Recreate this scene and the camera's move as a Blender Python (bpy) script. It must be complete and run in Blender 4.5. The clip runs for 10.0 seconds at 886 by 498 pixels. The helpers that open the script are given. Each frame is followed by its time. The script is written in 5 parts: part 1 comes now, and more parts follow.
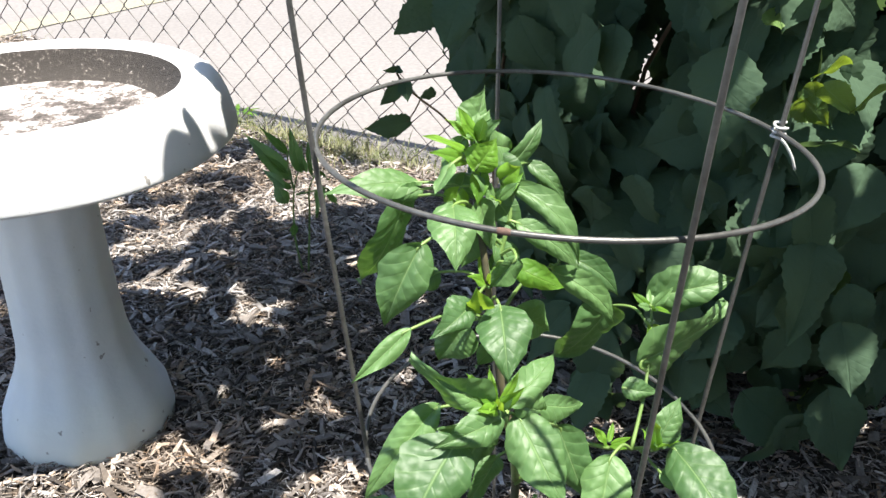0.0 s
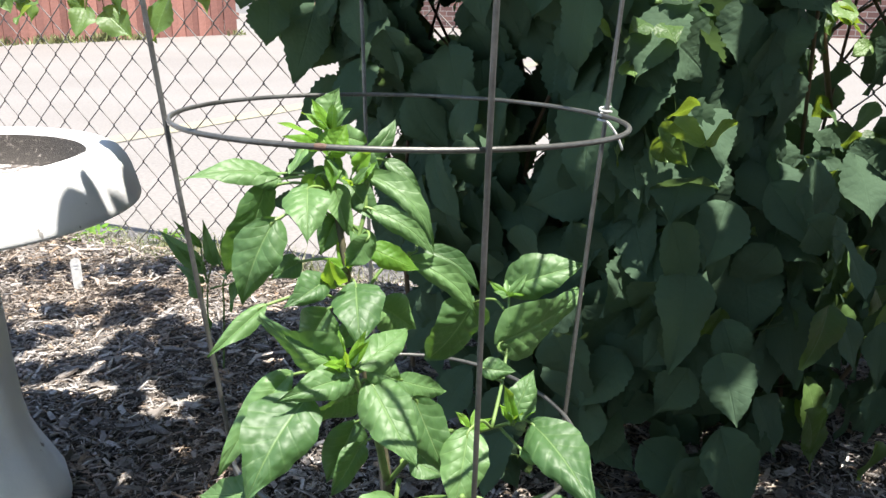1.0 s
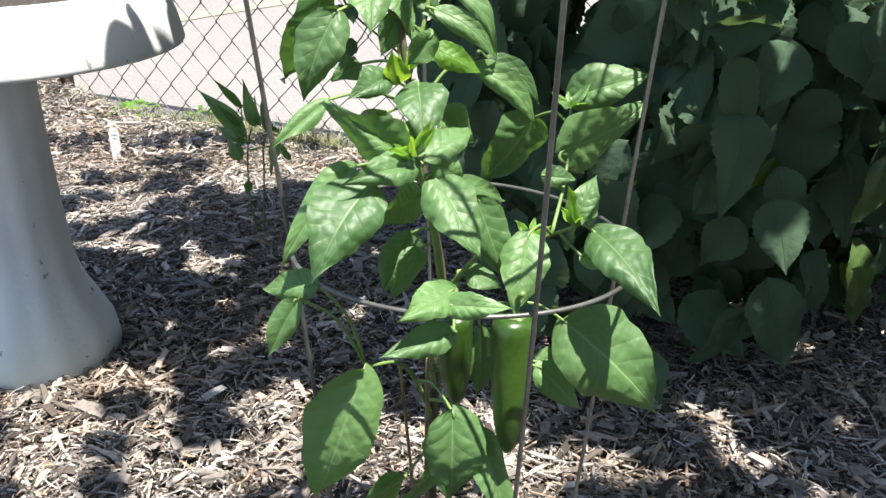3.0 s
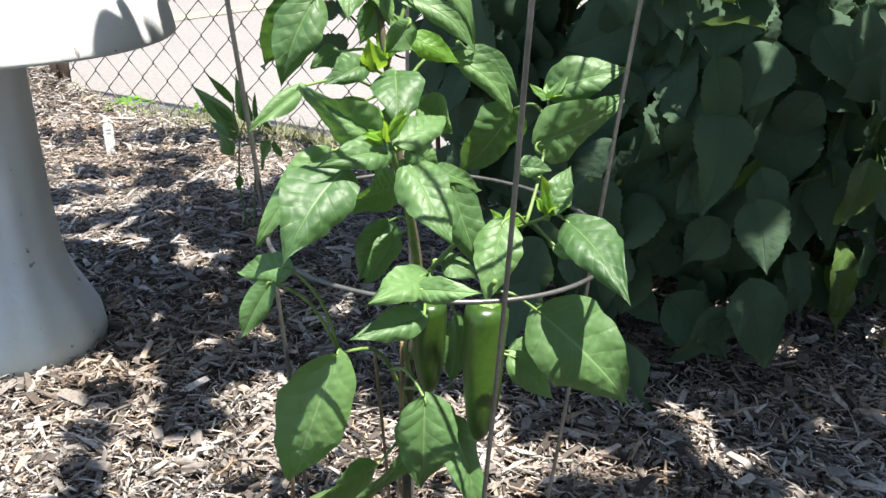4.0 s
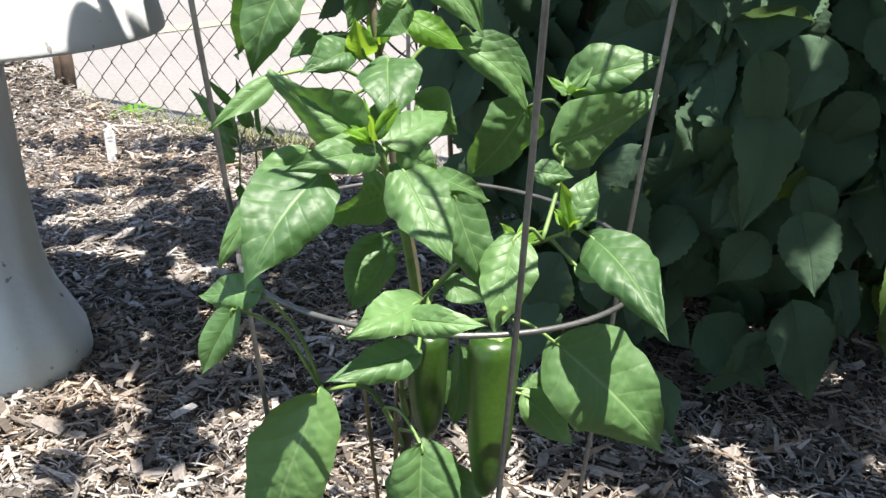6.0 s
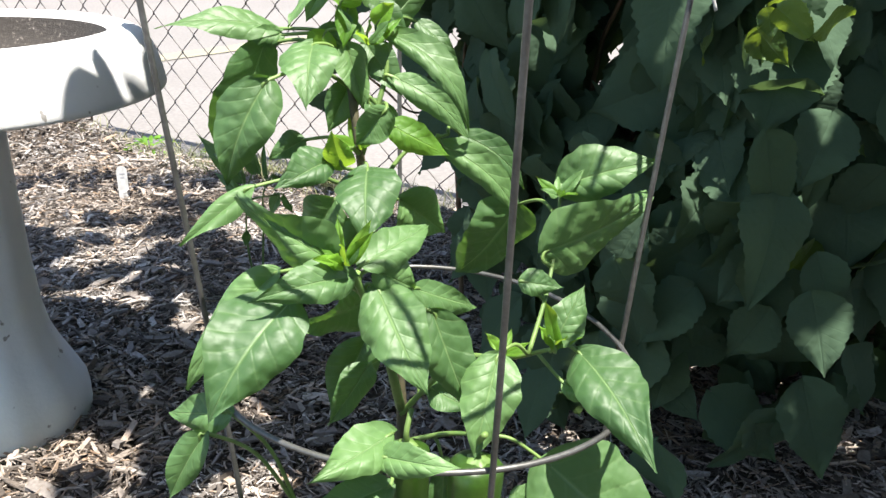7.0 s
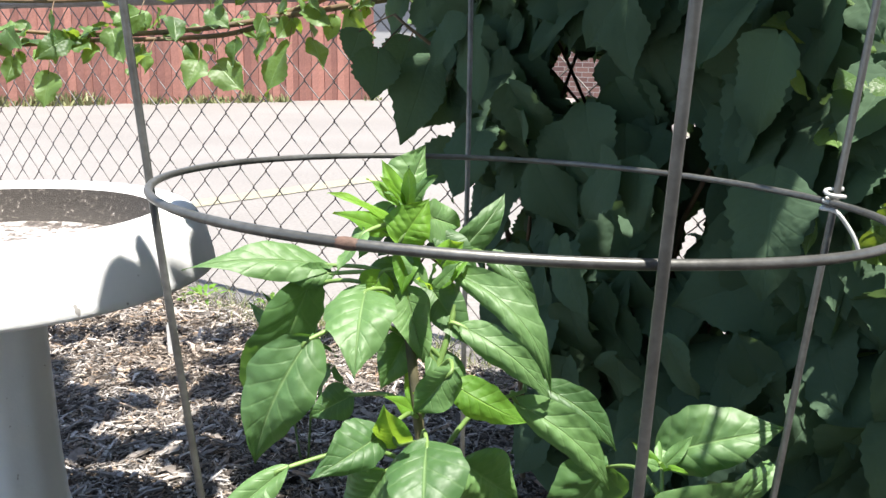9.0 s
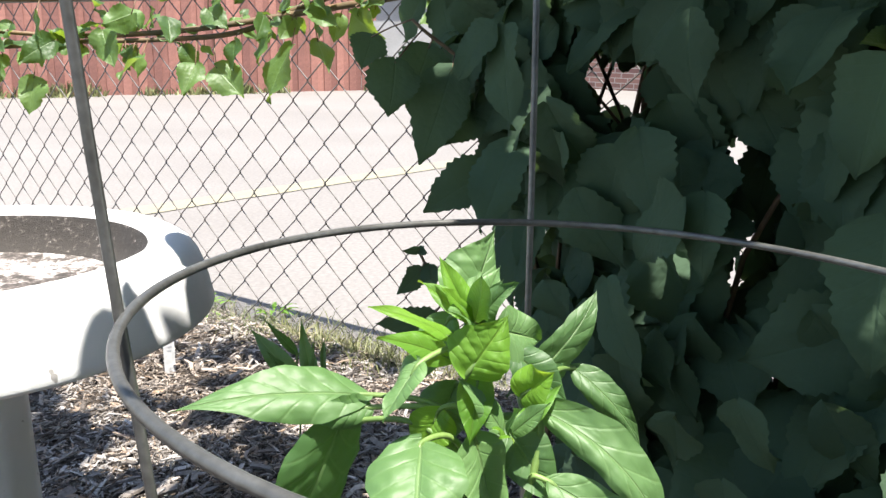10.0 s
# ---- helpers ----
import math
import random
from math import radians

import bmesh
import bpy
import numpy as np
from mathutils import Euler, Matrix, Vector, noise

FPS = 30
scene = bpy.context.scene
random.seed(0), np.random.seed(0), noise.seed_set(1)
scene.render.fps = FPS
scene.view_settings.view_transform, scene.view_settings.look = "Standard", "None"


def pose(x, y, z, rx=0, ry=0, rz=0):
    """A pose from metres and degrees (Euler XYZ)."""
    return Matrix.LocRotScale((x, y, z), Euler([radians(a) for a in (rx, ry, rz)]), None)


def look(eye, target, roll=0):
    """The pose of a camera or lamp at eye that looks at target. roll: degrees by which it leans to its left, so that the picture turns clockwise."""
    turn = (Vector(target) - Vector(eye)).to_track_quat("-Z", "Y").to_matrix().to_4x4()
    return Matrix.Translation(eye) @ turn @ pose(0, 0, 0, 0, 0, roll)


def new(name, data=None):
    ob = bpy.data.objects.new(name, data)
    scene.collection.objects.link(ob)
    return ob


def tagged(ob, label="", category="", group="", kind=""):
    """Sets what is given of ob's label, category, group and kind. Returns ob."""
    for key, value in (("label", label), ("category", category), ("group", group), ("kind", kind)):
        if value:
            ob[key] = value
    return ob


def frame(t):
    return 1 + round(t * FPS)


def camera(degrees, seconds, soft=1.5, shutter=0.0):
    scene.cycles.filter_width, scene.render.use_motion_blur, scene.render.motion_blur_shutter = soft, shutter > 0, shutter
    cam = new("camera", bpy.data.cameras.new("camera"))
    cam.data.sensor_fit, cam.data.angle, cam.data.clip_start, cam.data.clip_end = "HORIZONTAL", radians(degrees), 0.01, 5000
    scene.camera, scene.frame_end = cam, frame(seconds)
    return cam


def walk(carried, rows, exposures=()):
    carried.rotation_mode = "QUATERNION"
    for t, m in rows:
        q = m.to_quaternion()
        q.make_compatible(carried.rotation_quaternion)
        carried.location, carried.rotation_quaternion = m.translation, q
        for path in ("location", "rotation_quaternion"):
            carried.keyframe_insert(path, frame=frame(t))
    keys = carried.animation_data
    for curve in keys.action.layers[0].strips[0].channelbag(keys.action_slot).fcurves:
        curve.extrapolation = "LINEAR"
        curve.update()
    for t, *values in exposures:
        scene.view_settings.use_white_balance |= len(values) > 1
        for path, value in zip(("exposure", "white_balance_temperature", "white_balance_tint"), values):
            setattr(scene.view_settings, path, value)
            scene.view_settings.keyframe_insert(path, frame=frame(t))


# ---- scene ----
cam = camera(54.8, 10.0)
PATH = [
    (0, (-0.167, -0.478, 0.805), (0.175, 1.253, -0.136), 0.2),
    (0.5, (-0.151, -0.53, 0.754), (0.265, 1.289, 0.036), -0.2),
    (1, (-0.119, -0.567, 0.704), (0.368, 1.277, 0.102), -0.1),
    (1.5, (-0.136, -0.573, 0.658), (0.326, 1.297, 0.119), -0.5),
    (2, (-0.145, -0.579, 0.635), (0.258, 1.282, 0.023), -0.8),
    (2.5, (-0.151, -0.579, 0.632), (0.253, 1.233, -0.114), -0.0),
    (2.7, (-0.152, -0.579, 0.633), (0.257, 1.211, -0.16), 0.2),
    (3.8, (-0.129, -0.58, 0.624), (0.278, 1.202, -0.187), 0.8),
    (4, (-0.133, -0.592, 0.622), (0.282, 1.197, -0.17), 1.4),
    (4.5, (-0.13, -0.582, 0.619), (0.275, 1.194, -0.204), 1.9),
    (5, (-0.129, -0.581, 0.622), (0.272, 1.21, -0.173), 1.9),
    (5.5, (-0.106, -0.557, 0.607), (0.323, 1.255, -0.123), 2.1),
    (5.7, (-0.105, -0.531, 0.589), (0.301, 1.274, -0.17), 1.8),
    (6.8, (-0.08, -0.485, 0.607), (0.262, 1.335, -0.168), 1.0),
    (7, (-0.073, -0.471, 0.636), (0.254, 1.358, -0.102), 1.1),
    (7.5, (-0.068, -0.452, 0.686), (0.217, 1.445, 0.120), 1.1),
    (8, (-0.063, -0.444, 0.699), (0.164, 1.469, 0.163), 0.3),
    (8.5, (-0.058, -0.443, 0.696), (0.17, 1.487, 0.222), 0.3),
    (9, (-0.067, -0.365, 0.675), (0.143, 1.572, 0.222), 0.9),
    (9.5, (-0.073, -0.289, 0.681), (0.167, 1.647, 0.242), 1.1),
    (10, (-0.084, -0.244, 0.699), (0.128, 1.686, 0.22), 0.8),
]
walk(cam, [(t, look(e, g, r)) for t, e, g, r in PATH])

# ---------------------------------------------------------------- light
SUN_FROM = Vector((0.40, -0.92, 0.0)).normalized()
SUN_ELEVATION = radians(73.5)
to_sun = Vector((SUN_FROM.x * math.cos(SUN_ELEVATION), SUN_FROM.y * math.cos(SUN_ELEVATION), math.sin(SUN_ELEVATION)))
world = bpy.data.worlds.new("sky")
scene.world = world
world.use_nodes = True
sky = world.node_tree.nodes.new("ShaderNodeTexSky")
sky.sky_type, sky.sun_disc = "NISHITA", False
sky.sun_elevation, sky.sun_rotation = SUN_ELEVATION, math.atan2(SUN_FROM.x, SUN_FROM.y)
world.node_tree.links.new(sky.outputs[0], world.node_tree.nodes["Background"].inputs[0])
world.node_tree.nodes["Background"].inputs[1].default_value = 0.10
sun_data = bpy.data.lights.new("sun", "SUN")
sun_data.energy, sun_data.angle, sun_data.color = 5.0, radians(0.53), (1.0, 0.95, 0.87)
sun = new("sun", sun_data)
sun.matrix_world = look(to_sun * 20, (0, 0, 0))
scene.view_settings.exposure = 1.6


# ---------------------------------------------------------------- materials
def material(name):
    m = bpy.data.materials.new(name)
    m.use_nodes = True
    nt = m.node_tree
    return m, nt, nt.nodes["Principled BSDF"]


def node(nt, kind, **values):
    n = nt.nodes.new(kind)
    for key, value in values.items():
        n.inputs[key.replace("_", " ")].default_value = value
    return n


def noise_tex(nt, scale, detail=4.0, rough=0.55, coord="Object"):
    t = node(nt, "ShaderNodeTexNoise", Scale=scale, Detail=detail, Roughness=rough)
    c = nt.nodes.new("ShaderNodeTexCoord")
    nt.links.new(c.outputs[coord], t.inputs["Vector"])
    return t


def ramp(nt, source, stops):
    r = nt.nodes.new("ShaderNodeValToRGB")
    while len(r.color_ramp.elements) < len(stops):
        r.color_ramp.elements.new(0.5)
    for e, (at, colour) in zip(r.color_ramp.elements, stops):
        e.position, e.color = at, (*colour, 1.0)
    nt.links.new(source, r.inputs["Fac"])
    return r


def mix(nt, fac, a, b, how="MIX"):
    m = nt.nodes.new("ShaderNodeMix")
    m.data_type, m.blend_type = "RGBA", how
    for socket, value in ((m.inputs[0], fac), (m.inputs[6], a), (m.inputs[7], b)):
        if isinstance(value, bpy.types.NodeSocket):
            nt.links.new(value, socket)
        elif isinstance(value, tuple):
            socket.default_value = (*value, 1.0)
        else:
            socket.default_value = value
    return m.outputs[2]


def calc(nt, how, a, b=0.0):
    m = nt.nodes.new("ShaderNodeMath")
    m.operation = how
    for socket, value in zip(m.inputs, (a, b)):
        if isinstance(value, bpy.types.NodeSocket):
            nt.links.new(value, socket)
        else:
            socket.default_value = value
    return m.outputs[0]


def bump(nt, bsdf, height, strength, distance):
    b = node(nt, "ShaderNodeBump", Strength=strength, Distance=distance)
    nt.links.new(height, b.inputs["Height"])
    nt.links.new(b.outputs[0], bsdf.inputs["Normal"])


def wear_material(name, light, dark, scale, rough, fine=90.0, metal=0.0, relief=0.3, depth=0.002):
    """A surface that varies at two scales, with a fine relief."""
    m, nt, b = material(name)
    big, small = noise_tex(nt, scale, 5), noise_tex(nt, fine, 3)
    base = ramp(nt, big.outputs["Fac"], ((0.3, dark), (0.7, light)))
    grain = ramp(nt, small.outputs["Fac"], ((0.3, (0.72, 0.72, 0.72)), (0.7, (1.0, 1.0, 1.0))))
    nt.links.new(mix(nt, 1.0, base.outputs[0], grain.outputs[0], "MULTIPLY"), b.inputs["Base Color"])
    b.inputs["Roughness"].default_value, b.inputs["Metallic"].default_value = rough, metal
    bump(nt, b, small.outputs["Fac"], relief, depth)
    return m


def leaf_material(name, dark, light, back, inner, vein, veins, rough, glow=0.3, gloss=0.65):
    """A leaf with a pale midrib and side veins drawn along its own length and width, partly letting light through."""
    m, nt, b = material(name)
    uv = nt.nodes.new("ShaderNodeUVMap")
    split = nt.nodes.new("ShaderNodeSeparateXYZ")
    nt.links.new(uv.outputs[0], split.inputs[0])
    across = calc(nt, "ABSOLUTE", calc(nt, "SUBTRACT", split.outputs[0], 0.5))
    stray = noise_tex(nt, 45.0, 2)
    rib = calc(nt, "SUBTRACT", 1.0, calc(nt, "MINIMUM", calc(nt, "MULTIPLY", across, 32.0), 1.0))
    bend = calc(nt, "SUBTRACT", calc(nt, "MULTIPLY", across, 0.60), calc(nt, "MULTIPLY", calc(nt, "MULTIPLY", across, across), 0.40))
    place = calc(nt, "ADD", calc(nt, "SUBTRACT", split.outputs[1], bend), calc(nt, "MULTIPLY", stray.outputs["Fac"], 0.05))
    run = calc(nt, "FRACT", calc(nt, "ADD", calc(nt, "MULTIPLY", place, veins), 0.5 - 0.025 * veins))
    side = calc(nt, "SUBTRACT", 1.0, calc(nt, "MINIMUM", calc(nt, "MULTIPLY", calc(nt, "ABSOLUTE", calc(nt, "SUBTRACT", run, 0.5)), 9.0), 1.0))
    lines = calc(nt, "MAXIMUM", calc(nt, "MULTIPLY", rib, 0.6), calc(nt, "MULTIPLY", side, 0.13))
    info = nt.nodes.new("ShaderNodeObjectInfo")
    island = nt.nodes.new("ShaderNodeNewGeometry")
    patch, fine = noise_tex(nt, 30.0, 4), noise_tex(nt, 260.0, 2)
    vary = calc(nt, "FRACT", calc(nt, "ADD", info.outputs["Random"], island.outputs["Random Per Island"]))
    tone = calc(nt, "ADD", calc(nt, "MULTIPLY", vary, 0.72), calc(nt, "MULTIPLY", patch.outputs["Fac"], 0.26))
    base = ramp(nt, tone, ((0.15, dark), (0.85, light)))
    colour = mix(nt, lines, base.outputs[0], vein)
    nt.links.new(colour, b.inputs["Base Color"])
    b.inputs["Roughness"].default_value = rough
    b.inputs["Specular IOR Level"].default_value = gloss
    blister = noise_tex(nt, 70.0, 2)
    height = calc(nt, "SUBTRACT", calc(nt, "ADD", calc(nt, "MULTIPLY", fine.outputs["Fac"], 0.06), calc(nt, "MULTIPLY", blister.outputs["Fac"], 0.25)), calc(nt, "MULTIPLY", lines, 0.9))
    cells = nt.nodes.new("ShaderNodeTexVoronoi")
    cells.feature = "SMOOTH_F1"
    cells.inputs["Scale"].default_value = 150.0
    cells.inputs["Smoothness"].default_value = 0.6
    nt.links.new(nt.nodes.new("ShaderNodeTexCoord").outputs["Object"], cells.inputs["Vector"])
    height = calc(nt, "SUBTRACT", height, calc(nt, "MULTIPLY", cells.outputs["Distance"], 0.7))
    bump(nt, b, height, 0.7, 0.0016)
    trans = node(nt, "ShaderNodeBsdfTranslucent")
    nt.links.new(mix(nt, lines, inner, back), trans.inputs["Color"])
    blend = node(nt, "ShaderNodeMixShader", Fac=glow)
    nt.links.new(b.outputs[0], blend.inputs[1])
    nt.links.new(trans.outputs[0], blend.inputs[2])
    nt.links.new(blend.outputs[0], nt.nodes["Material Output"].inputs["Surface"])
    return m


PEPPER_LEAF = leaf_material("pepper_leaf", (0.042, 0.100, 0.030), (0.108, 0.205, 0.066), (0.21, 0.43, 0.07), (0.21, 0.46, 0.05), (0.21, 0.32, 0.13), 7.0, 0.54, 0.17, 0.58)
YOUNG_LEAF = leaf_material("young_leaf", (0.075, 0.19, 0.02), (0.14, 0.29, 0.03), (0.4, 0.6, 0.08), (0.40, 0.62, 0.05), (0.25, 0.42, 0.08), 7.0, 0.52, 0.4, 0.45)
BRAMBLE_LEAF = leaf_material("bramble_leaf", (0.053, 0.088, 0.056), (0.061, 0.102, 0.062), (0.17, 0.28, 0.09), (0.18, 0.30, 0.09), (0.065, 0.108, 0.066), 9.0, 0.8, 0.18, 0.08)
# Brighter, yellower copy of bramble_leaf: the sun on these leaves is in its colour.
LIT_BRAMBLE = leaf_material("lit_bramble_leaf", (0.026, 0.066, 0.018), (0.105, 0.18, 0.05), (0.34, 0.50, 0.08), (0.42, 0.60, 0.05), (0.16, 0.25, 0.09), 9.0, 0.5, 0.26, 0.5)
GREEN_STEM = wear_material("green_stem", (0.19, 0.29, 0.08), (0.09, 0.17, 0.04), 40, 0.5)
WOODY_STEM = wear_material("woody_stem", (0.12, 0.10, 0.05), (0.05, 0.05, 0.03), 60, 0.75)
CANE = wear_material("cane", (0.22, 0.13, 0.07), (0.09, 0.07, 0.035), 25, 0.6)
FRUIT = wear_material("pepper_skin", (0.042, 0.092, 0.011), (0.019, 0.052, 0.007), 30, 0.33, 300, relief=0.04, depth=0.0005)
STEEL = wear_material("galvanised_wire", (0.19, 0.19, 0.182), (0.105, 0.104, 0.098), 30, 0.42, 300, metal=0.6, relief=0.08)
RUST = wear_material("rust", (0.15, 0.088, 0.068), (0.10, 0.065, 0.05), 120, 0.85, 400)
LINK = wear_material("fence_wire", (0.20, 0.18, 0.168), (0.12, 0.107, 0.10), 20, 0.7, 200)
TIE = wear_material("tie_wire", (0.65, 0.65, 0.63), (0.4, 0.4, 0.4), 60, 0.4)
TAG = wear_material("white_plastic", (0.58, 0.58, 0.58), (0.45, 0.45, 0.45), 40, 0.5)
BLACK = wear_material("faded_ink", (0.42, 0.42, 0.44), (0.34, 0.34, 0.36), 60, 0.7)
CONCRETE = wear_material("concrete", (0.222, 0.207, 0.196), (0.185, 0.172, 0.162), 0.7, 0.9, 60.0, relief=0.2)
YELLOW = wear_material("worn_yellow_paint", (0.32, 0.295, 0.19), (0.22, 0.205, 0.175), 9, 0.8)
SOIL = wear_material("mulch_bed", (0.10, 0.075, 0.055), (0.035, 0.026, 0.02), 30, 0.95, 160, relief=0.9, depth=0.01)
def brick_material():
    """Brown-red bricks in pale mortar, laid along the wall and up its height."""
    m, nt, b = material("brown_brick")
    place = node(nt, "ShaderNodeMapping")
    place.inputs["Rotation"].default_value = (0, 0, radians(42))
    nt.links.new(nt.nodes.new("ShaderNodeTexCoord").outputs["Object"], place.inputs["Vector"])
    split, flat = nt.nodes.new("ShaderNodeSeparateXYZ"), nt.nodes.new("ShaderNodeCombineXYZ")
    nt.links.new(place.outputs[0], split.inputs[0])
    nt.links.new(split.outputs[0], flat.inputs[0])
    nt.links.new(split.outputs[2], flat.inputs[1])
    bricks = nt.nodes.new("ShaderNodeTexBrick")
    for name, value in (("Color1", (0.20, 0.105, 0.085, 1)), ("Color2", (0.12, 0.062, 0.056, 1)), ("Mortar", (0.30, 0.27, 0.25, 1)), ("Scale", 1.0), ("Mortar Size", 0.006), ("Brick Width", 0.21), ("Row Height", 0.075)):
        bricks.inputs[name].default_value = value
    nt.links.new(flat.outputs[0], bricks.inputs["Vector"])
    nt.links.new(bricks.outputs["Color"], b.inputs["Base Color"])
    b.inputs["Roughness"].default_value = 0.9
    bump(nt, b, bricks.outputs["Fac"], -0.5, 0.006)
    return m


def board_material():
    m, nt, b = material("red_stained_board")
    info, big, fine = nt.nodes.new("ShaderNodeObjectInfo"), noise_tex(nt, 2.5, 4), noise_tex(nt, 40.0, 3)
    tone = calc(nt, "ADD", calc(nt, "MULTIPLY", info.outputs["Random"], 0.6), calc(nt, "MULTIPLY", big.outputs["Fac"], 0.45))
    base = ramp(nt, tone, ((0.2, (0.20, 0.088, 0.072)), (0.85, (0.40, 0.185, 0.145))))
    grain = ramp(nt, fine.outputs["Fac"], ((0.3, (0.75, 0.75, 0.75)), (0.7, (1.0, 1.0, 1.0))))
    nt.links.new(mix(nt, 1.0, base.outputs[0], grain.outputs[0], "MULTIPLY"), b.inputs["Base Color"])
    b.inputs["Roughness"].default_value = 0.85
    bump(nt, b, fine.outputs["Fac"], 0.4, 0.004)
    return m


BOARD = board_material()
BRICK_WALL = brick_material()
PAINT = wear_material("white_paint", (0.72, 0.73, 0.74), (0.6, 0.6, 0.62), 4, 0.5)
PANE = wear_material("dark_window_glass", (0.05, 0.06, 0.07), (0.03, 0.035, 0.04), 2, 0.08, relief=0.02)
GREY_SIDING = wear_material("grey_siding", (0.42, 0.42, 0.42), (0.33, 0.33, 0.33), 2, 0.8)
GRASS = wear_material("grass", (0.24, 0.22, 0.10), (0.08, 0.12, 0.03), 8, 0.6)
WEATHERED = wear_material("weathered_wood", (0.14, 0.09, 0.06), (0.05, 0.035, 0.025), 25, 0.9)
TWIG = wear_material("dry_twig", (0.30, 0.20, 0.11), (0.18, 0.12, 0.07), 50, 0.8)


def chip_material():
    m, nt, b = material("wood_chips")
    g = nt.nodes.new("ShaderNodeNewGeometry")
    grain = noise_tex(nt, 220.0, 3)
    base = ramp(nt, g.outputs["Random Per Island"], ((0.0, (0.036, 0.029, 0.024)), (0.24, (0.105, 0.09, 0.078)), (0.46, (0.24, 0.222, 0.208)), (0.72, (0.45, 0.43, 0.412)), (0.88, (0.33, 0.24, 0.165)), (1.0, (0.66, 0.64, 0.62))))
    streak = ramp(nt, grain.outputs["Fac"], ((0.3, (0.6, 0.58, 0.55)), (0.65, (1.0, 1.0, 1.0))))
    damp = ramp(nt, noise_tex(nt, 3.2, 4).outputs["Fac"], ((0.36, (0.84, 0.75, 0.67)), (0.54, (1.06, 1.05, 1.05))))
    tinted = mix(nt, 1.0, base.outputs[0], damp.outputs[0], "MULTIPLY")
    nt.links.new(mix(nt, 1.0, tinted, streak.outputs[0], "MULTIPLY"), b.inputs["Base Color"])
    b.inputs["Roughness"].default_value = 0.85
    bump(nt, b, grain.outputs["Fac"], 0.5, 0.001)
    return m


def bath_material(name, dark, light, tint):
    """White painted concrete, with dark pits, grey runs and a faint stain."""
    m, nt, b = material(name)
    big, specks, fine, broad = noise_tex(nt, 7.0, 5), noise_tex(nt, 62.0, 2), noise_tex(nt, 180.0, 3), noise_tex(nt, 3.5, 3)
    paint = ramp(nt, big.outputs["Fac"], ((0.3, dark), (0.65, light)))
    stain = ramp(nt, broad.outputs["Fac"], ((0.42, (1.0, 1.0, 1.0)), (0.68, tint)))
    spots = ramp(nt, specks.outputs["Fac"], ((0.70, (1.0, 1.0, 1.0)), (0.735, (0.42, 0.40, 0.38))))
    clean = mix(nt, 1.0, paint.outputs[0], stain.outputs[0], "MULTIPLY")
    nt.links.new(mix(nt, 1.0, clean, spots.outputs[0], "MULTIPLY"), b.inputs["Base Color"])
    b.inputs["Roughness"].default_value = 0.72
    bump(nt, b, calc(nt, "SUBTRACT", calc(nt, "MULTIPLY", fine.outputs["Fac"], 0.6), calc(nt, "MULTIPLY", specks.outputs["Fac"], 0.5)), 0.3, 0.002)
    return m


def basin_material(name, dark, mid, light, broad, specks, scale):
    """The inside of the bowl: paint flaked off and brown-black algae."""
    m, nt, b = material(name)
    big, fine = noise_tex(nt, 9.0, 6, 0.7), noise_tex(nt, scale, 5, 0.8)
    total = calc(nt, "ADD", calc(nt, "MULTIPLY", big.outputs["Fac"], broad), calc(nt, "MULTIPLY", fine.outputs["Fac"], specks))
    c = ramp(nt, total, ((dark, (0.035, 0.03, 0.026)), (mid, (0.12, 0.10, 0.09)), (light, (0.52, 0.495, 0.47)), (0.80, (0.72, 0.71, 0.70))))
    nt.links.new(c.outputs[0], b.inputs["Base Color"])
    b.inputs["Roughness"].default_value = 0.85
    bump(nt, b, fine.outputs["Fac"], 0.7, 0.004)
    return m


CHIPS, BATH = chip_material(), bath_material("painted_concrete", (0.62, 0.63, 0.64), (0.80, 0.80, 0.79), (0.93, 0.92, 0.88))
# Bluish copy of the bath's paint: the pedestal's sky-lit shade is in the colour.
PEDESTAL = bath_material("weathered_shaded_concrete", (0.60, 0.645, 0.665), (0.75, 0.79, 0.81), (0.88, 0.87, 0.76))
BASIN = basin_material("stained_basin", 0.47, 0.535, 0.59, 0.6, 0.5, 90.0)
ALGAE = basin_material("algae_stain", 0.60, 0.665, 0.715, 0.3, 0.8, 150.0)


# ---------------------------------------------------------------- mesh helpers
def part(name, mesh, mat, parent=None, label="", smooth=True):
    """Links a bmesh or a mesh as one object under its thing or part."""
    if isinstance(mesh, bmesh.types.BMesh):
        data = bpy.data.meshes.new(name)
        mesh.normal_update()
        mesh.to_mesh(data)
        mesh.free()
    else:
        data = mesh
    if smooth and data.polygons:
        data.polygons.foreach_set("use_smooth", [True] * len(data.polygons))
    if not data.materials:
        data.materials.append(mat)
    ob = new(name, data)
    ob.parent = parent
    if label:
        ob["label"] = label
    return ob


def thing(name, label, category, at=(0, 0, 0), group="", kind=""):
    ob = new(name)
    ob.location = at
    ob.empty_display_size = 0.05
    return tagged(ob, label, category, group, kind)


def mesh_of(name, verts, faces, mat, uvs=None):
    data = bpy.data.meshes.new(name)
    data.from_pydata([tuple(v) for v in verts], [], faces)
    if uvs is not None:
        layer = data.uv_layers.new(name="UVMap")
        for loop in data.loops:
            layer.data[loop.index].uv = uvs[loop.vertex_index]
    data.materials.append(mat)
    return data


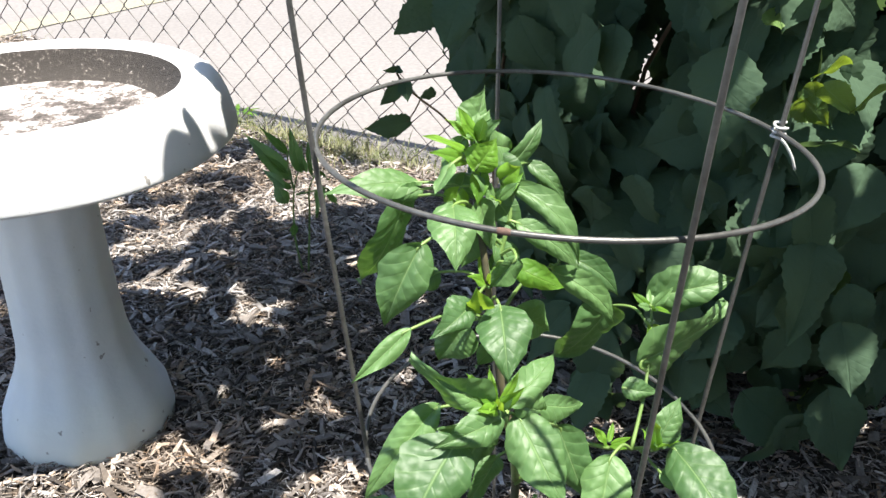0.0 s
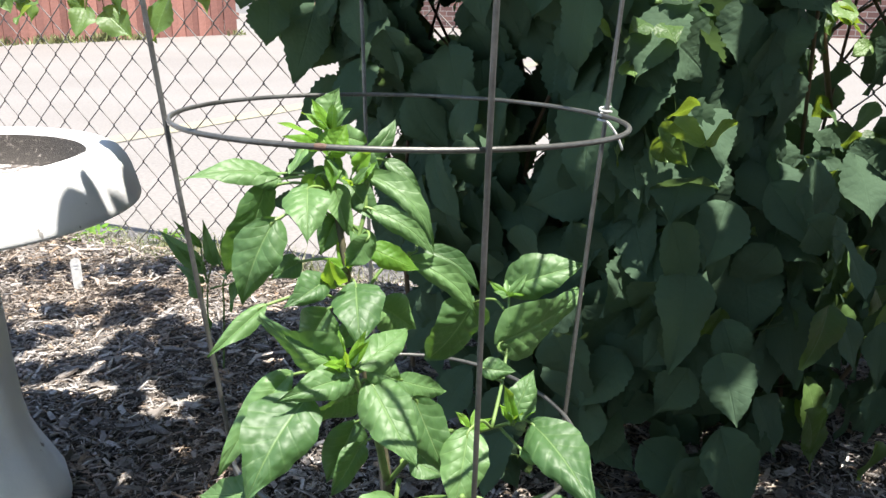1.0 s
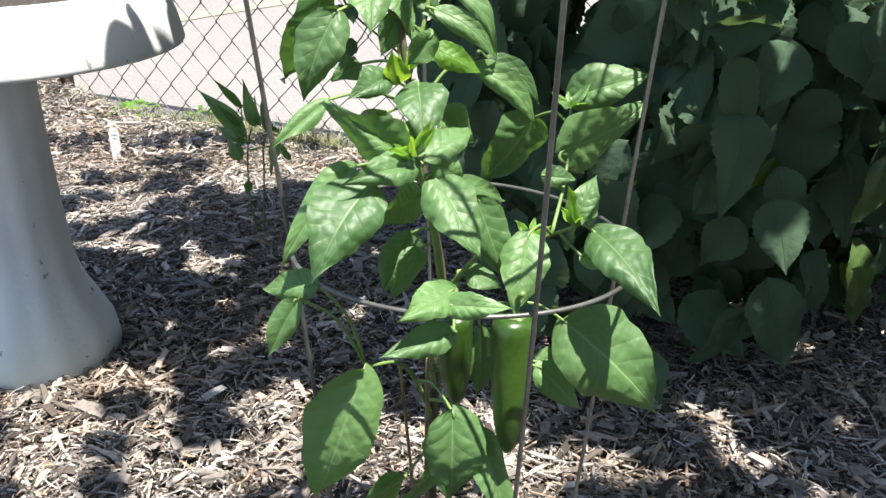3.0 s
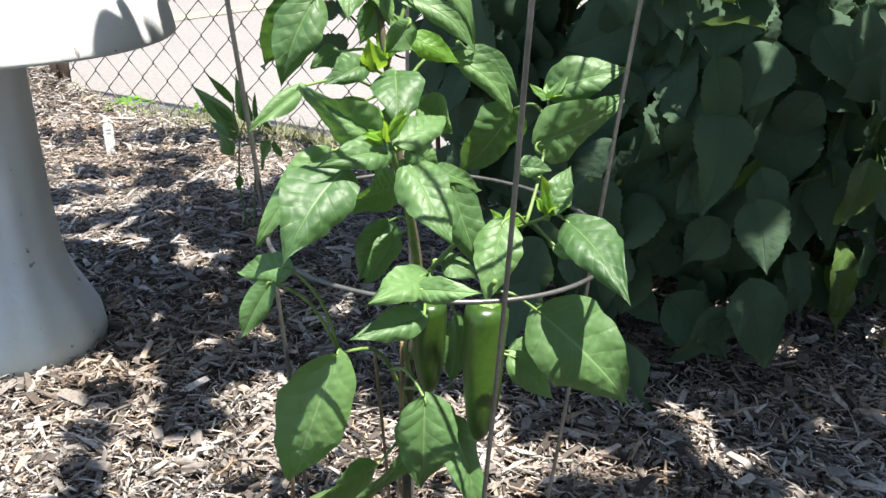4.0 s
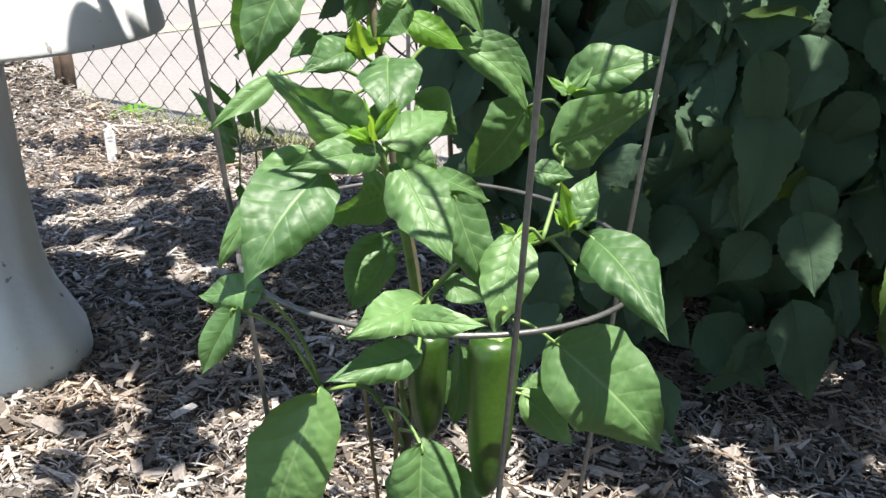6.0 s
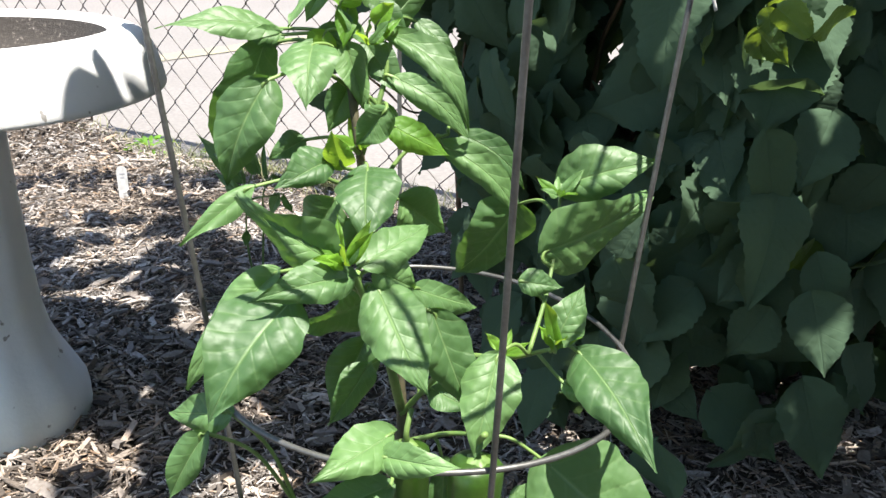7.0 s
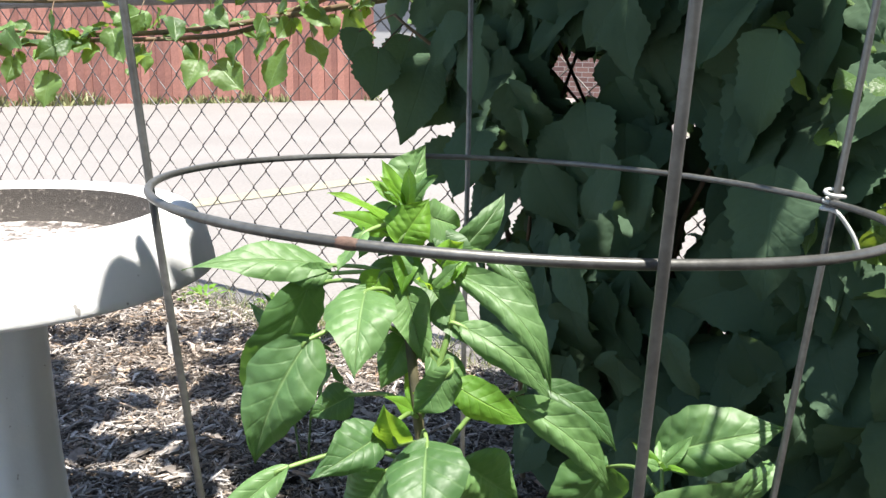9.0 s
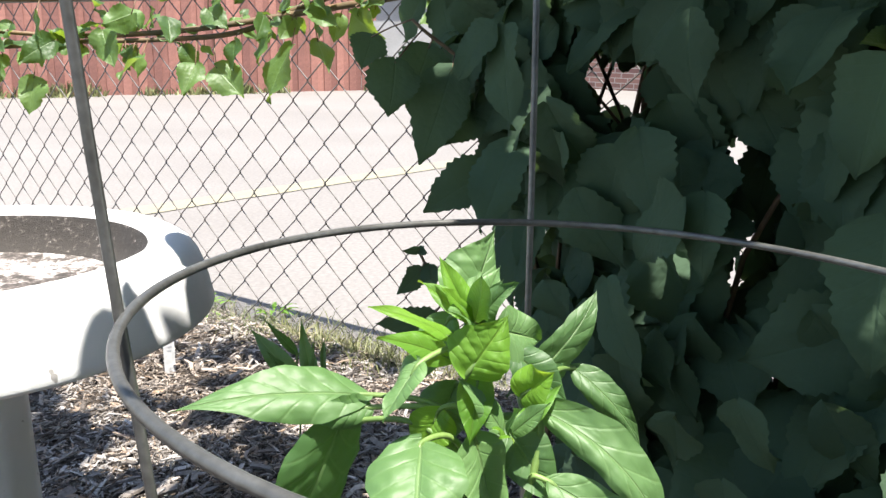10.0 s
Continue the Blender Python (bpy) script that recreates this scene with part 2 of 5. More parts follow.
def spline(points, steps):
    """A smooth line through the points (Catmull-Rom)."""
    p = [Vector(q) for q in points]
    if len(p) == 2:
        return [p[0].lerp(p[1], i / steps) for i in range(steps + 1)]
    p = [2 * p[0] - p[1], *p, 2 * p[-1] - p[-2]]
    out = []
    for a, b, c, d in zip(p, p[1:], p[2:], p[3:]):
        for i in range(steps):
            t = i / steps
            out.append(0.5 * (2 * b + (c - a) * t + (2 * a - 5 * b + 4 * c - d) * t * t + (3 * b - a - 3 * c + d) * t ** 3))
    return out + [p[-2]]


def tube(points, radii, sides=8, closed=False, bm=None):
    """A round tube along points; radii: one number, or one for each point."""
    bm = bm or bmesh.new()
    pts = [Vector(p) for p in points]
    n = len(pts)
    rad = radii if isinstance(radii, (list, tuple)) else [radii] * n
    rings, side = [], None
    for i, p in enumerate(pts):
        a = pts[(i - 1) % n] if closed or i else p
        b = pts[(i + 1) % n] if closed or i < n - 1 else p
        ahead = (b - a).normalized()
        if side is None:
            side = ahead.orthogonal().normalized()
        side = (side - ahead * side.dot(ahead)).normalized()
        up = ahead.cross(side)
        rings.append([bm.verts.new(p + rad[i] * (math.cos(2 * math.pi * k / sides) * side + math.sin(2 * math.pi * k / sides) * up)) for k in range(sides)])
    for a, b in zip(rings, rings[1:] + (rings[:1] if closed else [])):
        for k in range(sides):
            bm.faces.new((a[k], a[(k + 1) % sides], b[(k + 1) % sides], b[k]))
    if not closed:
        bm.faces.new(rings[0][::-1])
        bm.faces.new(rings[-1])
    return bm


def lathe(profile, sides=72, ripple=None):
    """A turned body; profile: (radius, z) from bottom to top. ripple(angle, z) scales the radius."""
    bm = bmesh.new()
    rows = []
    for r, z in profile:
        if r < 1e-5:
            rows.append([bm.verts.new((0, 0, z))])
        else:
            row = []
            for k in range(sides):
                a = 2 * math.pi * k / sides
                q = r * (ripple(a, z) if ripple else 1.0)
                row.append(bm.verts.new((q * math.cos(a), q * math.sin(a), z)))
            rows.append(row)
    for a, b in zip(rows, rows[1:]):
        for k in range(sides):
            j = (k + 1) % sides
            if len(a) == 1:
                bm.faces.new((a[0], b[j], b[k]))
            elif len(b) == 1:
                bm.faces.new((a[k], a[j], b[0]))
            else:
                bm.faces.new((a[k], a[j], b[j], b[k]))
    return bm


def box(bm, size, m, taper=1.0):
    """A box centred on m, its top narrowed by taper."""
    vs = [bm.verts.new(m @ Vector((size[0] * x * (taper if z > 0 else 1) / 2, size[1] * y / 2, size[2] * z / 2))) for z in (-1, 1) for y in (-1, 1) for x in (-1, 1)]
    for f in ((0, 2, 3, 1), (4, 5, 7, 6), (0, 1, 5, 4), (2, 6, 7, 3), (0, 4, 6, 2), (1, 3, 7, 5)):
        bm.faces.new([vs[i] for i in f])
    return bm


def leaf_mesh(name, mat, length, width, arch, fold, wave, rng, serrate=0.0, widest=0.40, rows=14, cols=8, puff=0.05, veins=8, tip=1.1, drape=0.45):
    """A leaf that starts at the origin and runs along +y with its upper face to +z: pointed, folded along the rib, quilted between veins."""
    verts, faces, uvs = [], [], []
    ph, ph2, ph3, twist, lop = rng.uniform(0, 6.28), rng.uniform(0, 6.28), rng.uniform(0, 50), rng.uniform(-0.4, 0.4), rng.uniform(-0.08, 0.08)
    sweep = rng.uniform(-0.10, 0.10) * length
    a, b = tip * widest / (1 - widest), tip
    peak = widest ** a * (1 - widest) ** b
    for i in range(rows + 1):
        s = i / rows
        half = width / 2 * max(s ** a * (1 - s) ** b / peak, 0.03)
        drop = -arch * length * s * s
        for j in range(cols + 1):
            u = 2 * j / cols - 1
            edge = 1.0
            if serrate and abs(u) > 0.99:
                edge = 1 + serrate * (1 if i % 2 else -1) + 3.2 * serrate * noise.noise((5 * s + ph3, 3.0 * u, 1.0))
            x = half * u * edge * (1 + lop * (1 if u > 0 else -1))
            swell = abs(math.sin(math.pi * veins * (s - 0.30 * abs(u) + 0.10 * u * u) + 0.5 * math.sin(ph3 + 7 * s) * (1 if u > 0 else -1)))
            z = drop + fold * abs(x) - drape * fold * x * x / (width / 2)
            z += puff * width * swell * abs(u) ** 0.5 * (1 - abs(u) ** 3) * min(1.0, 5 * s) * (1 - 0.5 * s)
            z += 0.2 * puff * width * noise.noise((9 * u + ph3, 14 * s, 0.0))
            z += wave * width * (math.sin(9 * s + ph) * u * abs(u) + 0.6 * math.sin(5 * s + ph2) * (1 if u > 0 else 0.5) * abs(u))
            z += twist * x * s
            y = length * (s - 0.35 * arch * arch * s ** 3) - 0.05 * length * abs(u) * (1 - s)
            verts.append((x + sweep * s * (1 - s), y, z))
            uvs.append((0.5 + 0.5 * u, s))
    for i in range(rows):
        for j in range(cols):
            c = i * (cols + 1) + j
            faces.append((c, c + 1, c + cols + 2, c + cols + 1))
    return mesh_of(name, verts, faces, mat, uvs)


def aim(base, tip, normal):
    """The pose of a leaf from its base and tip, with its face towards normal."""
    base, y = Vector(base), (Vector(tip) - Vector(base)).normalized()
    z = Vector(normal)
    z = (z - y * z.dot(y)).normalized()
    x = y.cross(z)
    m = Matrix((x, y, z)).transposed().to_4x4()
    m.translation = base
    return m


def joined(name, copies, mat):
    """One mesh from many placed copies of meshes with one material and UVs."""
    vs, fs, us, at = [], [], [], 0
    for data, m in copies:
        co = np.empty(len(data.vertices) * 3, np.float32)
        data.vertices.foreach_get("co", co)
        a = np.array(m)
        vs.append(co.reshape(-1, 3) @ a[:3, :3].T + a[:3, 3])
        idx = np.empty(len(data.loops), np.int32)
        data.loops.foreach_get("vertex_index", idx)
        uv = np.empty(len(data.loops) * 2, np.float32)
        data.uv_layers[0].data.foreach_get("uv", uv)
        fs.append(idx.reshape(-1, 4) + at)
        us.append(uv)
        at += len(data.vertices)
    v, f, u = np.concatenate(vs), np.concatenate(fs), np.concatenate(us)
    out = bpy.data.meshes.new(name)
    out.vertices.add(len(v))
    out.vertices.foreach_set("co", v.astype(np.float32).ravel())
    out.loops.add(f.size)
    out.loops.foreach_set("vertex_index", f.ravel().astype(np.int32))
    out.polygons.add(len(f))
    out.polygons.foreach_set("loop_start", np.arange(0, f.size, 4, dtype=np.int32))
    out.update(calc_edges=True)
    out.uv_layers.new(name="UVMap").data.foreach_set("uv", u)
    out.materials.append(mat)
    return out


# ---------------------------------------------------------------- ground
FENCE_AT, FENCE_ALONG = Vector((-0.2, 1.82, 0.0)), Vector((0.77, -0.64, 0.0)).normalized()
FENCE_OUT = Vector((FENCE_ALONG.y, -FENCE_ALONG.x, 0.0)) * -1


def bed_height(x, y):
    """Height of the mulch: flat round the plant, a low ridge beside the stump, falling away at the fence."""
    p = Vector((x, y, 0)) - FENCE_AT
    along, off = p.dot(FENCE_ALONG), p.dot(FENCE_OUT)
    h = 0.012 * noise.noise((x * 2.2, y * 2.2, 0)) + 0.006 * noise.noise((x * 9, y * 9, 3))
    h += 0.16 * math.exp(-((along + 0.78) / 0.30) ** 2 - ((off + 0.16) / 0.30) ** 2)
    edge = min(1.0, max(0.0, (-0.01 - off) / 0.11))
    return h * edge - 0.05 * (1 - edge)


def build_ground():
    bm = bmesh.new()
    bmesh.ops.create_grid(bm, x_segments=40, y_segments=40, size=400)
    ob = part("ground", bm, CONCRETE, None, smooth=False)
    ob.location = (0, 0, -0.03)
    tagged(ob, "pale sun-bleached concrete lot with faint stains", "ground", kind="structure")
    nx, ny = 150, 130
    verts = [(-2.2 + 4.2 * i / nx, -1.4 + 4.4 * j / ny, bed_height(-2.2 + 4.2 * i / nx, -1.4 + 4.4 * j / ny)) for j in range(ny + 1) for i in range(nx + 1)]
    faces = [(j * (nx + 1) + i, j * (nx + 1) + i + 1, (j + 1) * (nx + 1) + i + 1, (j + 1) * (nx + 1) + i) for j in range(ny) for i in range(nx)]
    bed = part("mulch_bed", mesh_of("mulch_bed", verts, faces, SOIL), SOIL)
    tagged(bed, "dark brown garden bed covered with wood mulch", "garden bed", kind="structure")


def build_chips():
    """Weathered chips and splinters, strewn in layers over the bed."""
    rng = np.random.default_rng(5)
    verts, faces = [], []
    n = 0
    while n < 54000:
        where = rng.random()
        x, y = (rng.uniform(-1.0, 0.95), rng.uniform(-0.2, 1.25)) if where < 0.58 else (rng.uniform(-1.5, 0.5), rng.uniform(1.1, 2.6)) if where < 0.93 else (rng.uniform(-2.2, 2.0), rng.uniform(-1.4, 3.0))
        x, y = x + rng.normal(0, 0.14), y + rng.normal(0, 0.10)
        p = Vector((x, y, 0)) - FENCE_AT
        off = p.dot(FENCE_OUT)
        if off > 0.05 * noise.noise((x * 4, y * 4, 0)) - 0.02 or (off > -0.10 and rng.random() < 0.45):
            continue
        n += 1
        long = min(0.055, rng.lognormal(-4.15, 0.6))
        wide = min(0.010, long * rng.uniform(0.08, 0.20) if rng.random() < 0.85 else long * rng.uniform(0.22, 0.42))
        thick = rng.uniform(0.0012, 0.003)
        yaw, pitch, roll = rng.uniform(0, 6.283), rng.normal(0, 0.28), rng.normal(0, 0.5)
        m = Matrix.Translation((x, y, max(bed_height(x, y), -0.030) + rng.uniform(0.0, 0.017))) @ Euler((roll, pitch, yaw)).to_matrix().to_4x4()
        k = len(verts)
        t0, t1, sk = rng.uniform(0.35, 1), rng.uniform(0.25, 1), rng.uniform(-0.25, 0.25) * long
        bow = rng.normal(0, 0.06) * long
        for xx, yy, tp in ((-0.5, -1, t0), (-0.5, 1, t0), (0, -1, 1), (0, 1, 1), (0.5, -1, t1), (0.5, 1, t1)):
            for zz in (-0.5, 0.5):
                off_x = sk * 0.3 if (xx and yy > 0) else 0.0
                verts.append(m @ Vector((xx * long + off_x, yy * wide * tp / 2 + (bow if xx == 0 else 0), zz * thick + (abs(bow) if xx == 0 else 0))))
        for a, b in ((0, 4), (4, 8)):
            faces += [(k + a + 1, k + b + 1, k + b + 3, k + a + 3), (k + a, k + a + 2, k + b + 2, k + b), (k + a, k + b, k + b + 1, k + a + 1), (k + a + 2, k + a + 3, k + b + 3, k + b + 2)]
        faces += [(k, k + 1, k + 3, k + 2), (k + 8, k + 10, k + 11, k + 9)]
    n = 0
    while n < 80000:
        where = rng.random()
        x, y = (rng.uniform(-1.0, 0.95), rng.uniform(-0.2, 1.25)) if where < 0.58 else (rng.uniform(-1.5, 0.5), rng.uniform(1.1, 2.6)) if where < 0.93 else (rng.uniform(-2.2, 2.0), rng.uniform(-1.4, 3.0))
        x, y = x + rng.normal(0, 0.14), y + rng.normal(0, 0.10)
        off = (Vector((x, y, 0)) - FENCE_AT).dot(FENCE_OUT)
        if off > 0.05 * noise.noise((x * 4, y * 4, 0)):
            continue
        n += 1
        # thin shreds and fibres that lie over the chips
        long = min(0.045, rng.lognormal(-4.5, 0.55))
        a, pitch = rng.uniform(0, 6.283), rng.normal(0, 0.3)
        d = Vector((math.cos(a), math.sin(a), pitch)) * long / 2
        w = Vector((-math.sin(a), math.cos(a), rng.normal(0, 0.3))) * rng.uniform(0.0003, 0.0011)
        up = Vector((0, 0, rng.uniform(0.0005, 0.0014)))
        c = Vector((x, y, max(bed_height(x, y), -0.034) + rng.uniform(0.006, 0.020)))
        bow = Vector((-math.sin(a), math.cos(a), 0)) * rng.normal(0, 0.08) * long
        k = len(verts)
        verts += [c - d - w, c - d + up, c - d + w, c + bow - w, c + bow + up * 1.3, c + bow + w, c + d - w * 0.4, c + d + up * 0.4, c + d + w * 0.4]
        faces += [(k, k + 3, k + 4, k + 1), (k + 1, k + 4, k + 5, k + 2), (k + 3, k + 6, k + 7, k + 4), (k + 4, k + 7, k + 8, k + 5)]
    ob = part("wood_chips", mesh_of("wood_chips", verts, faces, CHIPS), CHIPS, smooth=False)
    tagged(ob, "weathered grey-brown shredded wood mulch strewn over the bed", "mulch", kind="stuff")


def build_chunks():
    """The larger pieces of wood among the mulch, each one its own piece of the bed."""
    rng = random.Random(44)
    bed = bpy.data.objects["mulch_bed"]
    shapes = []
    for k in range(12):
        long, wide, thick = rng.uniform(0.018, 0.042), rng.uniform(0.007, 0.015), rng.uniform(0.003, 0.007)
        bm = box(bmesh.new(), (long, wide, thick), pose(0, 0, 0), 1.0)
        bmesh.ops.subdivide_edges(bm, edges=bm.edges[:], cuts=1)
        for v in bm.verts:
            end = 1 - 0.35 * rng.random() * abs(v.co.x) / (long / 2)
            v.co.y = v.co.y * end + rng.uniform(-0.08, 0.08) * wide + 0.12 * wide * math.sin(v.co.x * 90 + k)
            v.co.x += rng.uniform(-0.06, 0.06) * long
            v.co.z += rng.uniform(-0.2, 0.2) * thick
        data = bpy.data.meshes.new("wood_chip")
        bm.to_mesh(data)
        bm.free()
        data.materials.append(CHIPS)
        shapes.append(data)
    for k in range(230):
        x, y = rng.uniform(-0.62, 0.62), rng.uniform(-0.12, 1.1)
        chip = part("wood_chip", shapes[k % 12], CHIPS, bed, smooth=False)
        chip.matrix_local = bed.matrix_world.inverted() @ (Matrix.Translation((x, y, bed_height(x, y) + rng.uniform(0.014, 0.020))) @ Euler((rng.gauss(0, 0.25), rng.gauss(0, 0.2), rng.uniform(0, 6.28))).to_matrix().to_4x4())


# ---------------------------------------------------------------- fences and buildings
def build_chain_fence():
    fence = thing("chain_link_fence", "dull grey galvanised chain-link fence behind the garden bed", "fence", FENCE_AT)
    dia, low, high, r = 0.095, -0.02, 0.80, 0.0017
    steps = int((high - low) / (dia / 2))
    turn = Matrix.Rotation(math.atan2(FENCE_ALONG.y, FENCE_ALONG.x), 4, "Z")
    shared = []
    for odd in (0, 1):
        pts = []
        for i in range(steps + 1):
            right = (i + odd) % 2
            x, z = (dia / 4 + 0.002) * (1 if right else -1), low + i * dia / 2
            sgn = 1 if right else -1
            pts += [(x - sgn * 0.004, -0.0018 * sgn, z - 0.004), (x, 0.0, z), (x - sgn * 0.004, 0.0018 * sgn, z + 0.004)]
        bm = tube(pts, r, 5)
        data = bpy.data.meshes.new("wire")
        bm.to_mesh(data)
        bm.free()
        data.materials.append(LINK)
        shared.append(data)
    for k in range(-52, 48):
        w = part("wire", shared[k % 2], LINK, fence)
        w.matrix_local = turn @ Matrix.Translation((k * dia / 2, 0, 0))
    part("top_rail", tube([turn @ Vector((-2.4, 0, 0.80)), turn @ Vector((2.2, 0, 0.80))], 0.016, 12), LINK, fence)
    for x in (-2.4, 2.2):
        part("post", tube([turn @ Vector((x, 0.03, -0.04)), turn @ Vector((x, 0.03, 0.84))], 0.024, 12), LINK, fence)


def build_board_fence():
    a, b, high = Vector((-7.6, 8.6, -0.03)), Vector((0.30, 12.12, -0.03)), 1.6
    fence = thing("board_fence", "weathered red-brown wooden board fence across the lot", "fence", a)
    along = (b - a).normalized()
    turn = Matrix.Rotation(math.atan2(along.y, along.x), 4, "Z")
    rng = random.Random(3)
    boards = []
    for v in range(5):
        bm = box(bmesh.new(), (0.100, 0.02, high), pose(0, 0, high / 2), 1.0)
        bmesh.ops.bevel(bm, geom=bm.edges[:], offset=0.004, segments=1, affect="EDGES")
        data = bpy.data.meshes.new("board")
        bm.to_mesh(data)
        bm.free()
        data.materials.append(BOARD)
        boards.append(data)
    n = int((b - a).length / 0.094)
    for i in range(n):
        w = part("board", boards[i % 5], BOARD, fence, smooth=False)
        w.matrix_local = turn @ pose(0.094 * i, 0.026 * (i % 2) + rng.uniform(-0.004, 0.004), rng.uniform(-0.03, 0.0), 0, rng.uniform(-0.4, 0.4), rng.uniform(-1.0, 1.0))
    for z in (0.25, 1.0):
        part("rail", box(bmesh.new(), ((b - a).length, 0.04, 0.09), turn @ pose((b - a).length / 2, 0.045, z)), BOARD, fence, smooth=False)


def build_houses():
    house = thing("house", "low grey-sided house behind the board fence", "house", (-9, 24, 0))
    part("wall", box(bmesh.new(), (22, 8, 3.0), pose(0, 0, 1.47)), GREY_SIDING, house, smooth=False)
    bm = bmesh.new()
    for x in (-11.4, 11.4):
        for y, z in ((-4.5, 2.9), (0, 5.0), (4.5, 2.9)):
            bm.verts.new((x, y, z))
    v = list(bm.verts)
    for f in ((0, 1, 4, 3), (1, 2, 5, 4), (0, 3, 5, 2), (0, 2, 1), (3, 4, 5)):
        bm.faces.new([v[i] for i in f])
    part("roof", bm, WEATHERED, house, smooth=False)
    # Unseen house added behind the camera to cut the sky light on the plants.
    sky_block = thing("house", "plain grey-sided block with a pitched roof, added unseen to block sky light", "house", (2.4, -2.6, 0))
    part("wall", box(bmesh.new(), (6.4, 5.0, 5.6), pose(0, -2.4, 2.77)), GREY_SIDING, sky_block, smooth=False)
    bm = bmesh.new()
    for x in (-3.5, 3.5):
        for y, z in ((0.35, 5.55), (-2.4, 7.0), (-5.2, 5.55)):
            bm.verts.new((x, y, z))
    v = list(bm.verts)
    for f in ((0, 1, 4, 3), (1, 2, 5, 4), (0, 3, 5, 2), (0, 2, 1), (3, 4, 5)):
        bm.faces.new([v[i] for i in f])
    part("roof", bm, WEATHERED, sky_block, smooth=False)
    brick = thing("brick_building", "brown brick house with a white-framed window", "house", (7.6, 12.6, 0))
    turn = pose(0, 0, 0, 0, 0, -42)
    part("wall", box(bmesh.new(), (9.0, 5.0, 6.0), turn @ pose(0, 0, 2.97)), BRICK_WALL, brick, smooth=False)
    part("roof", box(bmesh.new(), (9.6, 5.6, 0.3), turn @ pose(0, 0, 6.1)), WEATHERED, brick, smooth=False)
    bm = bmesh.new()
    for w, h, x, z in ((0.10, 1.5, 1.0, 1.30), (0.10, 1.5, 2.0, 1.30), (0.9, 0.10, 1.5, 2.0), (0.9, 0.10, 1.5, 0.60), (0.9, 0.06, 1.5, 1.30)):
        box(bm, (w, 0.08, h), turn @ pose(x, -2.52, z))
    window = part("window", bm, PAINT, brick, "white-painted window frame", smooth=False)
    part("pane", box(bmesh.new(), (0.9, 0.02, 1.4), turn @ pose(1.5, -2.512, 1.30)), PANE, window, "dark glass", smooth=False)


# ---------------------------------------------------------------- bird bath
def build_bird_bath():
    bath = thing("bird_bath", "white-painted concrete bird bath with a dirty stained bowl", "bird bath", (-0.463, 0.582, 0.006))
    fluted = lambda a, z: 1 + 0.012 * math.cos(12 * a)
    foot = [(0.0, -0.02), (0.110, -0.02), (0.1145, 0.0), (0.116, 0.014), (0.1135, 0.034), (0.106, 0.051), (0.0965, 0.072), (0.087, 0.092), (0.078, 0.116), (0.0725, 0.148), (0.0685, 0.21), (0.066, 0.30), (0.065, 0.37), (0.065, 0.433), (0.0, 0.433)]
    pedestal = part("pedestal", lathe(foot, 96, fluted), PEDESTAL, bath)
    pedestal.location = (-0.012, 0.0, 0.0)
    wobble = lambda a, z: 1 + 0.004 * math.sin(3 * a) + 0.002 * math.sin(7 * a + 1)
    bowl = [(0.0, 0.430), (0.10, 0.430), (0.20, 0.428), (0.232, 0.427), (0.2385, 0.4282), (0.2400, 0.4315), (0.2390, 0.438), (0.2365, 0.450), (0.2325, 0.465), (0.2275, 0.478), (0.2200, 0.4885), (0.2100, 0.4945), (0.1980, 0.4975), (0.1870, 0.4965), (0.1785, 0.490)]
    bowl_part = part("bowl", lathe(bowl, 96, wobble), BATH, bath)
    part("basin_wall", lathe([(0.150, 0.453), (0.161, 0.459), (0.169, 0.470), (0.174, 0.480), (0.1785, 0.490)], 96, wobble), ALGAE, bowl_part, "brown-black algae on the inner wall of the bowl")
    part("basin_floor", lathe([(0.0, 0.448), (0.05, 0.448), (0.10, 0.449), (0.13, 0.4505), (0.150, 0.453)], 96, wobble), BASIN, bowl_part, "flaking white floor of the bowl with dark specks")


# ---------------------------------------------------------------- tomato cage
RING_Z, RING_R, LOW_Z, LOW_R = 0.615, 0.150, 0.376, 0.129
LEG_ANGLES = (180, -84, 0, 88)


def cage_radius(a, z):
    """Distance of the wire from the axis at an angle and a height; the hoops are a little out of round."""
    r = 0.1543 + 0.0017 * math.cos(a) + 0.0086 * math.sin(a) - 0.005 * math.cos(2 * a) - 0.0018 * math.sin(2 * a) - 0.0013 * math.cos(3 * a) - 0.0027 * math.sin(3 * a)
    return r * (LOW_R + (RING_R - LOW_R) * (z - LOW_Z) / (RING_Z - LOW_Z)) / RING_R


def hoop_point(a, z, out=0.0):
    r = cage_radius(a, z) + out
    x, y = r * math.cos(a), r * math.sin(a)
    return (x, y, z - 0.033 * (x + y) * (1 if z > 0.5 else 0.5))


